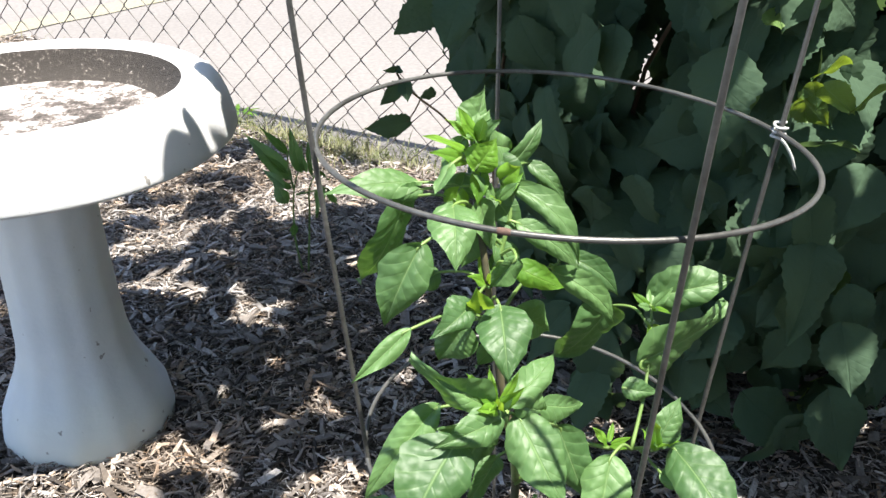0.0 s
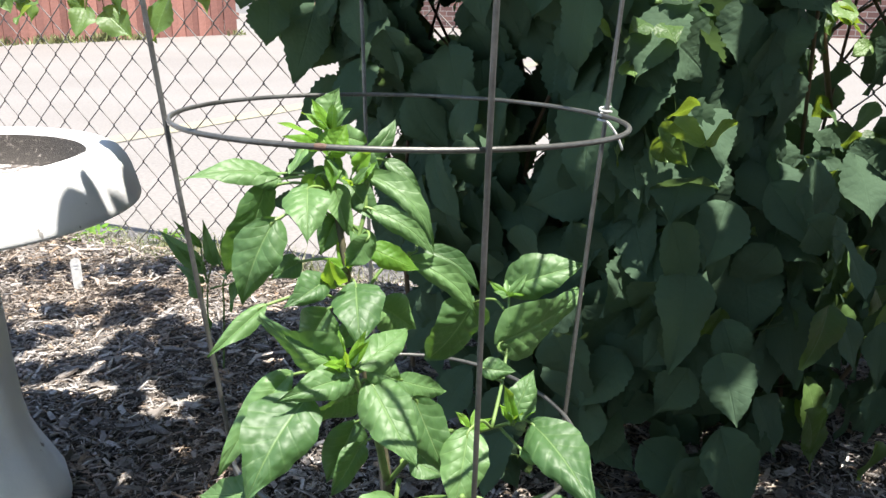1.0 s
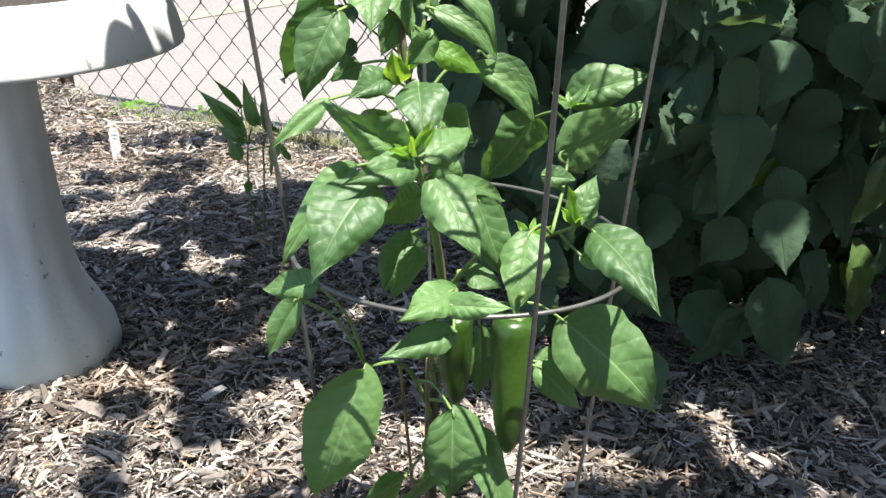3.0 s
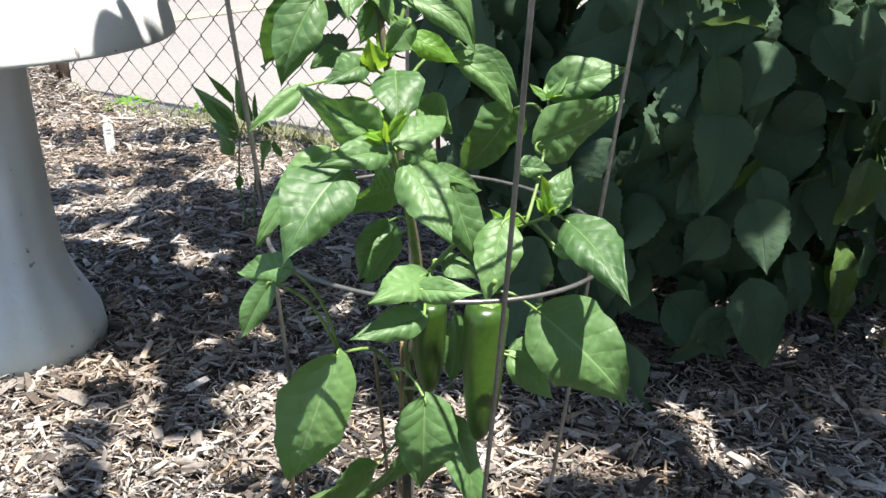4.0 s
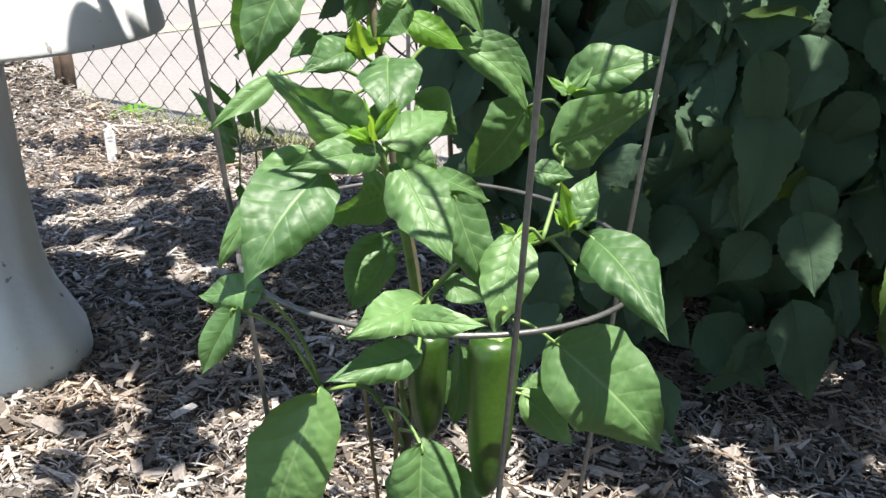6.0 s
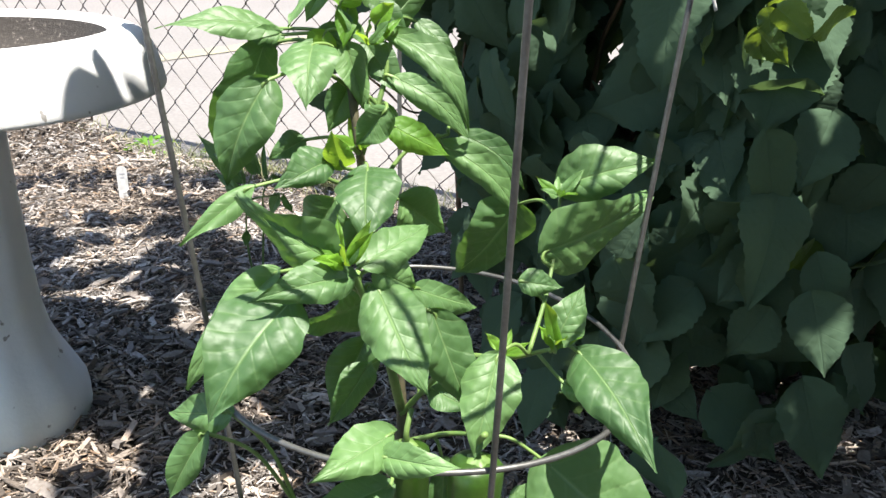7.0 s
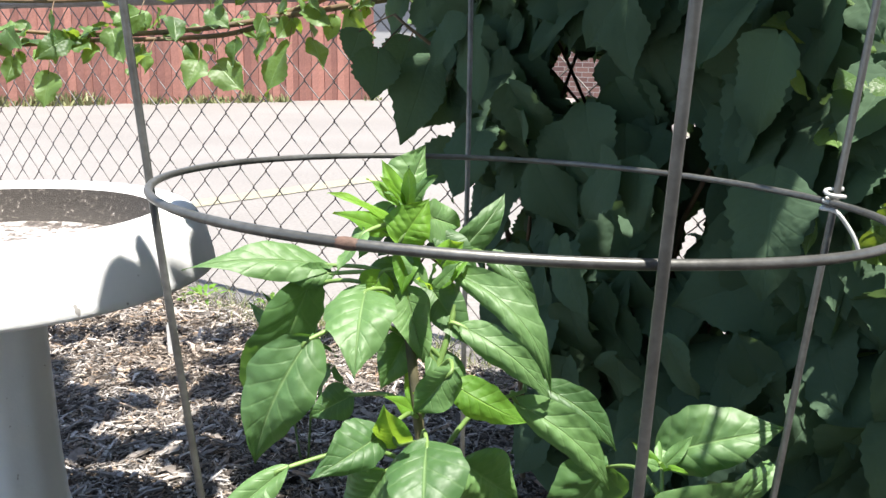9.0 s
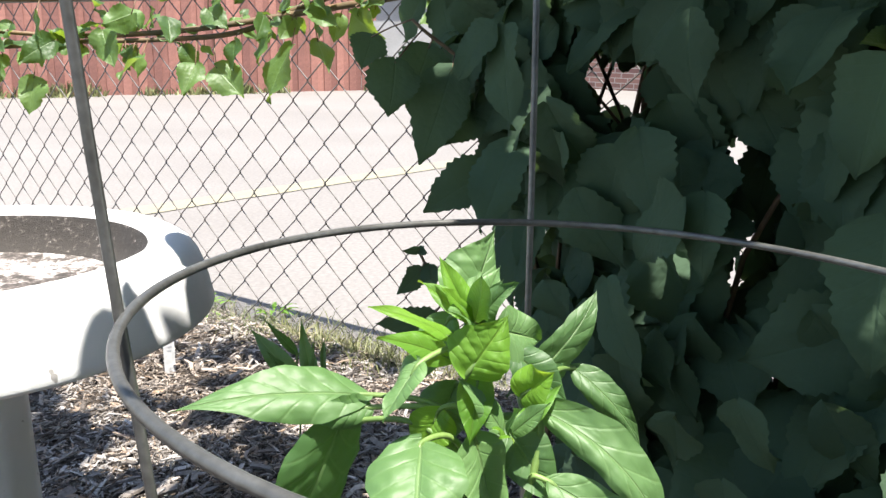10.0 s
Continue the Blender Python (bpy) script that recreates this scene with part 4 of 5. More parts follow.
def build_fruit(top, bottom, width, label):
    """A blocky pepper that hangs by a curved stalk: shoulders, lobes and a blunt tip."""
    top, bottom = Vector(top), Vector(bottom)
    long = (bottom - top).length
    rows = [(0.0, -0.02), (0.30, -0.015), (0.40, 0.0), (0.485, 0.03), (0.5, 0.09), (0.49, 0.2), (0.47, 0.35), (0.455, 0.5), (0.42, 0.65), (0.36, 0.78), (0.28, 0.88), (0.18, 0.95), (0.08, 0.99), (0.0, 1.0)]
    lobes = lambda a, z: 1 + 0.06 * math.cos(3 * a + 0.5) + 0.02 * math.sin(5 * a + z * 40)
    profile = [(r * width, -s * long) for r, s in rows]
    bm = lathe(profile[::-1], 40, lobes)
    for v in bm.verts:
        s = -v.co.z / long
        v.co.x += 0.05 * width * math.sin(4 * s + 1)
    m = (bottom - top).to_track_quat("-Z", "Y").to_matrix().to_4x4()
    m.translation = top
    ob = part("fruit", bm, FRUIT, plant, label)
    ob.matrix_local = Matrix.Translation(-Vector(plant.location)) @ m
    part("calyx", lathe([(0.26 * width, 0.0), (0.2 * width, 0.0025), (0.08 * width, 0.004), (0.0, 0.0045)], 20, lambda a, z: 1 + 0.15 * math.cos(5 * a)), GREEN_STEM, ob)
    part("stalk", tube(spline([(0, 0, 0.002), (0.001, 0, 0.012), (-0.006, 0.004, 0.022)], 4), 0.0018, 8), GREEN_STEM, ob)


build_fruit((0.018, -0.085, 0.352), (0.012, -0.09, 0.245), 0.031, "glossy green pepper hanging from a stalk")
build_fruit((-0.017, -0.05, 0.342), (-0.015, -0.05, 0.262), 0.026, "small dark green pepper in the shade")


# ---------------------------------------------------------------- bramble hedge
def bramble_meshes(count, seed, size, mat=None):
    rng = random.Random(seed)
    return [leaf_mesh("leaf", mat or BRAMBLE_LEAF, size * rng.uniform(0.85, 1.15), size * rng.uniform(0.66, 0.84), rng.uniform(0.08, 0.3), rng.uniform(0.08, 0.3), 0.07, rng, serrate=0.045, widest=0.35, rows=24, cols=6, puff=0.06, veins=9, tip=1.28) for _ in range(count)]


HEDGE_LINE = [Vector(p) for p in ((-0.02, 0.98, 0), (0.06, 0.74, 0), (0.20, 0.50, 0), (0.33, 0.26, 0), (0.50, 0.24, 0), (0.80, 0.34, 0), (1.25, 0.36, 0))]


def along_line(points, f):
    lengths = [(b - a).length for a, b in zip(points, points[1:])]
    d = f * sum(lengths)
    for a, b, l in zip(points, points[1:], lengths):
        if d <= l:
            return a.lerp(b, d / l), (b - a).normalized()
        d -= l
    return points[-1], (points[-1] - points[-2]).normalized()


LEAF_GAPS = ((0.385, 0.32, 0.703, 7, 0.075), (0.375, 0.29, 0.655, 5, 0.055), (0.445, 0.36, 0.692, 5, 0.060), (0.352, 0.25, 0.560, 7, 0.050), (0.53, 0.43, 0.650, 4, 0.055), (0.72, 0.47, 0.650, 8, 0.085), (0.76, 0.48, 0.510, 4, 0.05), (0.57, 0.33, 0.485, 3, 0.040), (0.43, 0.28, 0.418, 2, 0.030))


fleck_rng = random.Random(77)
SUN_FLECKS = []
for k in range(20):
    p, d = along_line(HEDGE_LINE, fleck_rng.uniform(0.15, 0.95))
    SUN_FLECKS.append((p.x, p.y, fleck_rng.uniform(0.42, 0.75), 0, fleck_rng.uniform(0.016, 0.026)))


def in_shaft(m, size):
    """Whether a placed leaf would reach into one of the narrow gaps through which the sun meets the inner leaves."""
    for cx, cy, cz, n, r in LEAF_GAPS + tuple(SUN_FLECKS):
        for f in (0.0, 0.5, 1.0):
            d = m @ Vector((0, f * size, 0)) - Vector((cx, cy, cz))
            along = d.dot(to_sun)
            if along > 0.04 and (d - to_sun * along).length < r:
                return True
    return False


SIGHT_HOLES = [(Vector(a), (Vector(b) - Vector(a)).normalized()) for a, b in (((0.1, 0.35, 0.66), (0.24, 0.85, 0.65)), ((0.13, 0.35, 0.65), (0.29, 0.85, 0.63)), ((0.22, 0.35, 0.55), (0.46, 0.85, 0.45)), ((0.21, 0.35, 0.5), (0.42, 0.85, 0.36)), ((0.07, 0.35, 0.55), (0.18, 0.85, 0.44)), ((0.26, 0.35, 0.43), (0.52, 0.85, 0.24)), ((0.21, 0.35, 0.6), (0.43, 0.85, 0.53)))]


def peeps(m):
    """Whether a placed leaf would close one of the small holes, cut along the camera's sight lines, through which the
    bright lot shows.
    """
    for a, d in SIGHT_HOLES:
        for f in (0.015, 0.045, 0.08):
            c = m @ Vector((0, f, 0)) - a
            if (c - d * c.dot(d)).length < 0.030:
                return True
    return False


# Openings kept in the added overhead leaves so that sun reaches the mulch.
SUN_POOLS = ((0.215, 0.127, 0.068), (0.265, 0.105, 0.045), (0.378, 0.088, 0.042), (0.359, 0.207, 0.036), (0.472, 0.175, 0.030), (0.511, 0.129, 0.032), (0.604, 0.173, 0.032), (-0.424, 0.495, 0.063), (-0.311, 0.494, 0.047), (-0.318, 0.413, 0.047), (-0.176, 0.499, 0.043), (-0.148, 0.355, 0.039), (-0.217, 0.260, 0.063), (-0.255, 0.208, 0.067), (-0.302, 0.196, 0.063), (-0.395, 0.321, 0.060), (-0.368, 0.197, 0.060), (-0.320, 0.342, 0.050), (-0.142, 0.279, 0.039), (-0.167, 0.228, 0.047), (-0.421, 0.943, 0.052), (-0.380, 1.073, 0.055), (-0.313, 1.161, 0.058), (-0.509, 1.247, 0.058), (-0.342, 1.365, 0.058), (-0.435, 0.856, 0.052), (-0.250, 1.020, 0.040), (-0.470, 1.100, 0.045), (-0.220, 1.240, 0.045), (-0.600, 1.400, 0.050), (-0.450, 1.450, 0.050), (-0.220, 0.780, 0.038), (-0.330, 0.680, 0.038))


OVER = to_sun / to_sun.z
PLANT_HOLE = (-0.100, 0.255, -0.352, -0.05)
BATH_HOLE = Vector((-0.463, 0.582, 0.45)) + OVER * 0.75


def shade_canopy(q):
    """How thickly the unseen leaves, added overhead to cast shade, are set at q: open over the plant and the bowl, thin
    over the path, with holes that let pools of sun onto the mulch.
    """
    flat = q + OVER * (1.2 - q.z)
    drop = flat - OVER * 1.2
    x, y, clumps = flat.x, flat.y, noise.noise(Vector((flat.x * 17, flat.y * 17, 4.0)))
    if PLANT_HOLE[0] < x < PLANT_HOLE[1] and PLANT_HOLE[2] < y < PLANT_HOLE[3]:
        return 0.0
    if math.hypot(x - BATH_HOLE.x, y - BATH_HOLE.y) < 0.25 and x < -0.174 + 0.02 * clumps:
        return 0.0
    if math.hypot(x + 0.05, y - 0.66) < 0.11:
        return 0.7
    for cx, cy, r in SUN_POOLS:
        if math.hypot(drop.x - cx, drop.y - cy) < r * (0.95 + 0.6 * clumps):
            return 0.06
    if ((x - 0.6) / 0.85) ** 2 + ((y - 0.4) / 0.85) ** 2 > 1 + 0.5 * clumps and x > 0.29:
        return 0.0
    if x > 0.60 and y > 0.02:
        return 0.30 if clumps > -0.12 else 0.03
    if x > 0.29:
        return (0.55 if clumps > (-0.42 if y > 0.02 else -0.65) else 0.1) if y < 1.0 else 0.0
    if 0.0 < y < 0.86 and x > (-0.185 if y < 0.6 else -0.13) + 0.03 * clumps:
        return 0.55 if clumps > -0.38 else 0.06
    if (-0.42 < x < -0.10 and y < -0.04) or (-0.24 < x < -0.10 and y < 0.05) or (-0.30 < x < -0.05 and y < -0.38):
        return 0.5 if clumps > -0.25 else 0.03
    if 0.60 < y < 1.12 and x <= -0.118:
        return 0.7 if clumps > (-0.34 if y < 0.93 else -0.12) else 0.0
    return 0.16 if y < 0.6 and x > -0.6 else 0.0


def build_hedge():
    rng = random.Random(21)
    hedge = thing("bramble_bush", "dense dark green bramble bush with broad toothed leaves in shade", "bush", (0.55, 0.75, 0))
    off = Vector(hedge.location)
    for k in range(22):
        p, d = along_line(HEDGE_LINE, rng.uniform(0.05, 0.95))
        back = Vector((-d.y, d.x, 0))
        foot = p + back * rng.uniform(0.25, 0.6)
        mid = foot + Vector((rng.uniform(-0.15, 0.15), rng.uniform(-0.15, 0.1), rng.uniform(0.35, 0.6)))
        tip = p + back * rng.uniform(-0.05, 0.2) + Vector((rng.uniform(-0.3, 0.3), 0, rng.uniform(0.8, 1.5)))
        pts = spline([foot - Vector((0, 0, 0.05)), mid, tip], 8)
        part("cane", tube([q - off for q in pts], [0.0042 - 0.0024 * i / (len(pts) - 1) for i in range(len(pts))], 7), CANE, hedge)
    for k in range(5):
        p, d = along_line(HEDGE_LINE, rng.uniform(0.45, 0.9))
        a = p + Vector((-d.y, d.x, 0)) * 0.06 + Vector((-0.16, 0, rng.uniform(0.1, 0.35)))
        pts = spline([a, a + Vector((0.15, 0.02, 0.07)), a + Vector((0.32, 0.08, 0.16))], 6)
        part("cane", tube([q - off for q in pts], 0.003, 7), CANE, hedge)
    shapes = bramble_meshes(12, 4, 0.095)
    low_shapes = [leaf_mesh("leaf", BRAMBLE_LEAF, 0.088 * rng.uniform(0.8, 1.15), 0.055 * rng.uniform(0.85, 1.15), rng.uniform(0.1, 0.4), rng.uniform(0.15, 0.4), 0.08, rng, serrate=0.034, widest=0.34, rows=22, cols=6, puff=0.06, veins=8, tip=1.35) for _ in range(12)]
    pale_rng = random.Random(52)
    # Low leaves brightened by the lit copy of the leaf colour.
    pale_shapes = [leaf_mesh("leaf", LIT_BRAMBLE, 0.080 * pale_rng.uniform(0.8, 1.15), 0.048 * pale_rng.uniform(0.85, 1.15), pale_rng.uniform(0.1, 0.4), pale_rng.uniform(0.2, 0.5), 0.08, pale_rng, serrate=0.04, widest=0.34, rows=22, cols=6, puff=0.06, veins=8, tip=1.4) for _ in range(6)]
    simple = [leaf_mesh("leaf", BRAMBLE_LEAF, 0.095, 0.072, 0.2, 0.2, 0.07, rng, rows=8, cols=4) for _ in range(6)]
    count, rest = 0, []
    for k in range(2600):
        f = rng.random() ** 0.9
        p, d = along_line(HEDGE_LINE, f)
        back = Vector((-d.y, d.x, 0))
        front = k < 820
        z = rng.uniform(0.10, 0.95) if front else rng.uniform(0.12, 1.5)
        depth = rng.uniform(-0.05, 0.10) if front else rng.uniform(0.05, 0.55)
        q = p + back * (depth + 0.08 - 0.10 * math.cos((z - 0.45) * 2.2)) + Vector((0, 0, z))
        out = (-back + Vector((rng.gauss(0, 0.24), rng.gauss(0, 0.24), rng.gauss(0.2, 0.2)))).normalized()
        hang = Vector((rng.gauss(0, 0.45), rng.gauss(0, 0.45), -1.0 + rng.gauss(0, 0.25)))
        size = rng.uniform(0.75, 1.3)
        edge = 0.09 + 0.28 * max(0.0, 0.55 - z) - (0.13 if z > 0.66 else 0.0) + 0.14 * (q.y - 0.72)
        # Angle from near the camera's spot; leaves are left out to fit its view.
        view_bearing = math.degrees(math.atan2(q.x + 0.09, q.y + 0.5))
        view_window = 26 < view_bearing < 37 and (0.63 < z < 0.86 or 0.51 < z < 0.595) and Vector((q.x + 0.09, q.y + 0.5)).length < 1.05
        view_gap = 37.5 < view_bearing < 46 and (0.50 < z < 0.80 or 0.20 < z < 0.28) and rng.random() < 0.86
        m = aim(q, q + hang, out) @ Matrix.Scale(size, 4)
        if in_shaft(m, 0.08) or peeps(m) or view_gap or view_window or (q.y > 0.72 and z > 0.95) or q.x < edge or (q.x > 0.72 and z > 0.32 and rng.random() < 0.15):
            continue
        data = (shapes if z > 0.5 else low_shapes)[rng.randrange(12)]
        if front and count < 245:
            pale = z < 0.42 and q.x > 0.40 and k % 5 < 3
            leaf = part("leaf", pale_shapes[k % 6] if pale else data, LIT_BRAMBLE if pale else BRAMBLE_LEAF, hedge)
            leaf.matrix_local = Matrix.Translation(-off) @ m
            count += 1
        else:
            rest.append((data, Matrix.Translation(-off) @ m))
    for k in range(700):
        p, d = along_line(HEDGE_LINE, rng.uniform(0.3, 1.0))
        z = rng.uniform(0.06, 0.56)
        q = p + Vector((-d.y, d.x, 0)) * rng.uniform(0.35, 0.65) + Vector((0, 0, z))
        if q.x < 0.2 or (q.x > 0.62 and z > 0.40):
            continue
        out = Vector((rng.gauss(0, 0.4), -0.8 + rng.gauss(0, 0.4), rng.gauss(0.35, 0.4)))
        m = aim(q, q + Vector((rng.gauss(0, 0.45), rng.gauss(0, 0.45), -1.0)), out) @ Matrix.Scale(rng.uniform(0.9, 1.3), 4)
        if not peeps(m):
            rest.append((shapes[rng.randrange(12)], Matrix.Translation(-off) @ m))
    for k in range(420):
        q = Vector((rng.uniform(0.06, 0.36), rng.uniform(0.74, 1.05), rng.uniform(0.40, 1.0)))
        if q.x < 0.10 + 0.2 * max(0.0, 0.6 - q.z) + 0.14 * (q.y - 0.72):
            continue
        out = Vector((rng.gauss(-0.3, 0.4), -0.8 + rng.gauss(0, 0.4), rng.gauss(0.35, 0.4)))
        hang = Vector((rng.gauss(0, 0.45), rng.gauss(0, 0.45), -1.0))
        m = aim(q, q + hang, out) @ Matrix.Scale(rng.uniform(0.8, 1.25), 4)
        if not peeps(m):
            rest.append((shapes[rng.randrange(12)], Matrix.Translation(-off) @ m))
    for k in range(2000):
        # leaves that lie over one another like shingles, close behind the face of the bush
        p, d = along_line(HEDGE_LINE, rng.uniform(0.05, 0.95))
        back, z = Vector((-d.y, d.x, 0)), rng.uniform(0.25, 1.0)
        q = p + back * (rng.uniform(0.05, 0.13) + 0.08 - 0.10 * math.cos((z - 0.45) * 2.2)) + Vector((0, 0, z))
        # Same angle, so that the gap stays open in the camera's view.
        view_bearing = math.degrees(math.atan2(q.x + 0.09, q.y + 0.5))
        m = aim(q, q + Vector((rng.gauss(0, 0.7), rng.gauss(0, 0.7), -1.0)), -back + Vector((rng.gauss(0, 0.28), rng.gauss(0, 0.28), rng.gauss(0.15, 0.25)))) @ Matrix.Scale(rng.uniform(0.75, 1.3), 4)
        edge = 0.10 + 0.28 * max(0.0, 0.55 - z) - (0.12 if z > 0.66 else 0.0) + 0.14 * (q.y - 0.72)
        if q.x < edge or in_shaft(m, 0.08) or peeps(m) or (37.5 < view_bearing < 46 and 0.5 < z < 0.8) or (q.y > 0.72 and z > 0.95):
            continue
        rest.append((shapes[rng.randrange(12)], Matrix.Translation(-off) @ m))
    # Unseen leaves added above the view to shade bush, bed and bowl.
    for k in range(11500):
        z = rng.uniform(1.0, 1.75)
        q = Vector((rng.uniform(-0.75, 1.4), rng.uniform(-0.55, 1.75), 1.2)) + to_sun * ((z - 1.2) / to_sun.z)
        out = Vector((rng.gauss(0, 0.4), rng.gauss(-0.2, 0.4), 1.0))
        hang = Vector((rng.gauss(0, 1), rng.gauss(-0.3, 1), rng.gauss(-0.3, 0.3))).normalized()
        if rng.random() > min(shade_canopy(q), shade_canopy(q + hang * 0.05), shade_canopy(q + hang * 0.1)):
            continue
        m = aim(q, q + hang, out) @ Matrix.Scale(rng.uniform(0.8, 1.2), 4)
        if not in_shaft(m, 0.08):
            rest.append((simple[rng.randrange(6)], Matrix.Translation(-off) @ m))
    # Canes added out of view beneath those shading leaves.
    for k in range(9):
        foot, _ = along_line(HEDGE_LINE, rng.uniform(0.1, 0.6))
        foot = foot + Vector((0.25, 0.3, 0.5))
        tip = Vector((rng.uniform(-0.2, 0.5), rng.uniform(0.1, 0.6), rng.uniform(1.1, 1.3)))
        pts = spline([foot, (foot + tip) / 2 + Vector((0, 0, 0.35)), tip], 8)
        part("cane", tube([q - off for q in pts], [0.005 - 0.003 * i / (len(pts) - 1) for i in range(len(pts))], 7), CANE, hedge)
    lit = random.Random(31)
    # Leaves in the gaps take the lit copy, with sunlight put into the colour.
    lit_shapes = bramble_meshes(6, 14, 0.08, LIT_BRAMBLE)
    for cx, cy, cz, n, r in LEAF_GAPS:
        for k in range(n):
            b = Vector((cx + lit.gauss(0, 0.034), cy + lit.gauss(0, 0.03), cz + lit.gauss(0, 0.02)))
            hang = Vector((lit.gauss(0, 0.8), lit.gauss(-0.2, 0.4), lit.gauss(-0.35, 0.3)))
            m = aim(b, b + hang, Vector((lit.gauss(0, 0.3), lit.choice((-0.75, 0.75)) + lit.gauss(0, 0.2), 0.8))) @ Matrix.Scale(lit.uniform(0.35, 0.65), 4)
            leaf = part("leaf", lit_shapes[lit.randrange(6)], LIT_BRAMBLE, hedge)
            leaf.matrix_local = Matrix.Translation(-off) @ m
    leaves = part("foliage", joined("foliage", rest, BRAMBLE_LEAF), BRAMBLE_LEAF, hedge)
    leaves["kind"] = "stuff"


RUNNER = []


def build_runner():
    """The cane that reaches along the fence with hanging leaves."""
    rng = random.Random(8)
    cane = thing("bramble_runner", "arching bramble cane with sunlit toothed leaves along the fence", "bramble", (0.05, 1.30, 0.0))
    off = Vector(cane.location)
    lines = [[(0.12, 1.28, 0.62), (0.02, 1.36, 0.80), (-0.16, 1.43, 0.755), (-0.29, 1.45, 0.705), (-0.42, 1.45, 0.690), (-0.58, 1.45, 0.683), (-0.72, 1.45, 0.672), (-1.0, 1.47, 0.66)],
             [(0.06, 1.34, 0.78), (-0.18, 1.43, 0.74), (-0.38, 1.45, 0.708), (-0.58, 1.46, 0.694), (-0.76, 1.46, 0.702), (-1.0, 1.48, 0.715)],
             [(0.10, 1.30, 0.82), (-0.25, 1.40, 0.80), (-0.6, 1.45, 0.76), (-1.0, 1.5, 0.76)]]
    for n, line in enumerate(lines):
        pts = spline(line, 8)
        RUNNER.extend(pts)
        part("cane", tube([p - off for p in pts], [0.0070 - 0.004 * i / (len(pts) - 1) for i in range(len(pts))], 9), CANE, cane)

    def runner_leaf(base, tip):
        """One leaf that hangs from the nearest cane by a thin stalk."""
        b, t = Vector(base), Vector(tip)
        # Runner leaves also wear the lit colour.
        data = leaf_mesh("leaf", LIT_BRAMBLE, (t - b).length, rng.uniform(0.68, 0.85) * (t - b).length, 0.15, 0.3, 0.10, rng, serrate=0.05, widest=0.36, rows=20, cols=6, puff=0.06, veins=8)
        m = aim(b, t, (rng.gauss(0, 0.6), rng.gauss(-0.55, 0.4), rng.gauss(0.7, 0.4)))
        leaf = part("leaf", data, LIT_BRAMBLE, cane)
        leaf.matrix_local = Matrix.Translation(-off) @ m
        root = min(RUNNER, key=lambda p: (p - b).length)
        inv = m.inverted()
        part("petiole", tube([inv @ root, inv @ ((root + b) / 2 + Vector((0, 0, 0.004))), Vector((0, 0.004, 0))], 0.0011, 5), CANE, leaf)

    runner_leaf((-0.714, 1.40, 0.647), (-0.716, 1.37, 0.602))
    runner_leaf((-0.651, 1.40, 0.622), (-0.659, 1.37, 0.558))
    runner_leaf((-0.526, 1.40, 0.704), (-0.504, 1.36, 0.645))
    runner_leaf((-0.457, 1.40, 0.662), (-0.500, 1.36, 0.628))
    runner_leaf((-0.364, 1.40, 0.648), (-0.385, 1.36, 0.598))
    runner_leaf((-0.330, 1.40, 0.642), (-0.278, 1.36, 0.594))
    runner_leaf((-0.292, 1.40, 0.690), (-0.301, 1.37, 0.640))
    runner_leaf((-0.188, 1.40, 0.682), (-0.247, 1.37, 0.588))
    runner_leaf((-0.231, 1.40, 0.698), (-0.256, 1.36, 0.655))
    runner_leaf((-0.143, 1.40, 0.692), (-0.118, 1.36, 0.640))
    runner_leaf((-0.610, 1.40, 0.686), (-0.662, 1.36, 0.650))
    runner_leaf((-0.238, 1.40, 0.735), (-0.245, 1.36, 0.690))
    runner_leaf((-0.410, 1.40, 0.728), (-0.396, 1.36, 0.688))
    runner_leaf((-0.636, 1.40, 0.730), (-0.628, 1.36, 0.690))
    runner_leaf((-0.721, 1.40, 0.700), (-0.690, 1.36, 0.668))
    runner_leaf((-0.470, 1.40, 0.735), (-0.520, 1.36, 0.712))
    runner_leaf((-0.340, 1.40, 0.745), (-0.300, 1.36, 0.715))
    runner_leaf((-0.160, 1.38, 0.745), (-0.100, 1.35, 0.720))
    runner_leaf((-0.080, 1.36, 0.740), (-0.030, 1.33, 0.690))
    for k in range(130):
        p = RUNNER[rng.randrange(len(RUNNER))]
        d = Vector((rng.gauss(0, 0.7), rng.gauss(-0.2, 0.4), rng.gauss(-0.1, 0.5))).normalized()
        b = p + d * rng.uniform(0.01, 0.03)
        runner_leaf(b, b + d * rng.uniform(0.022, 0.058))


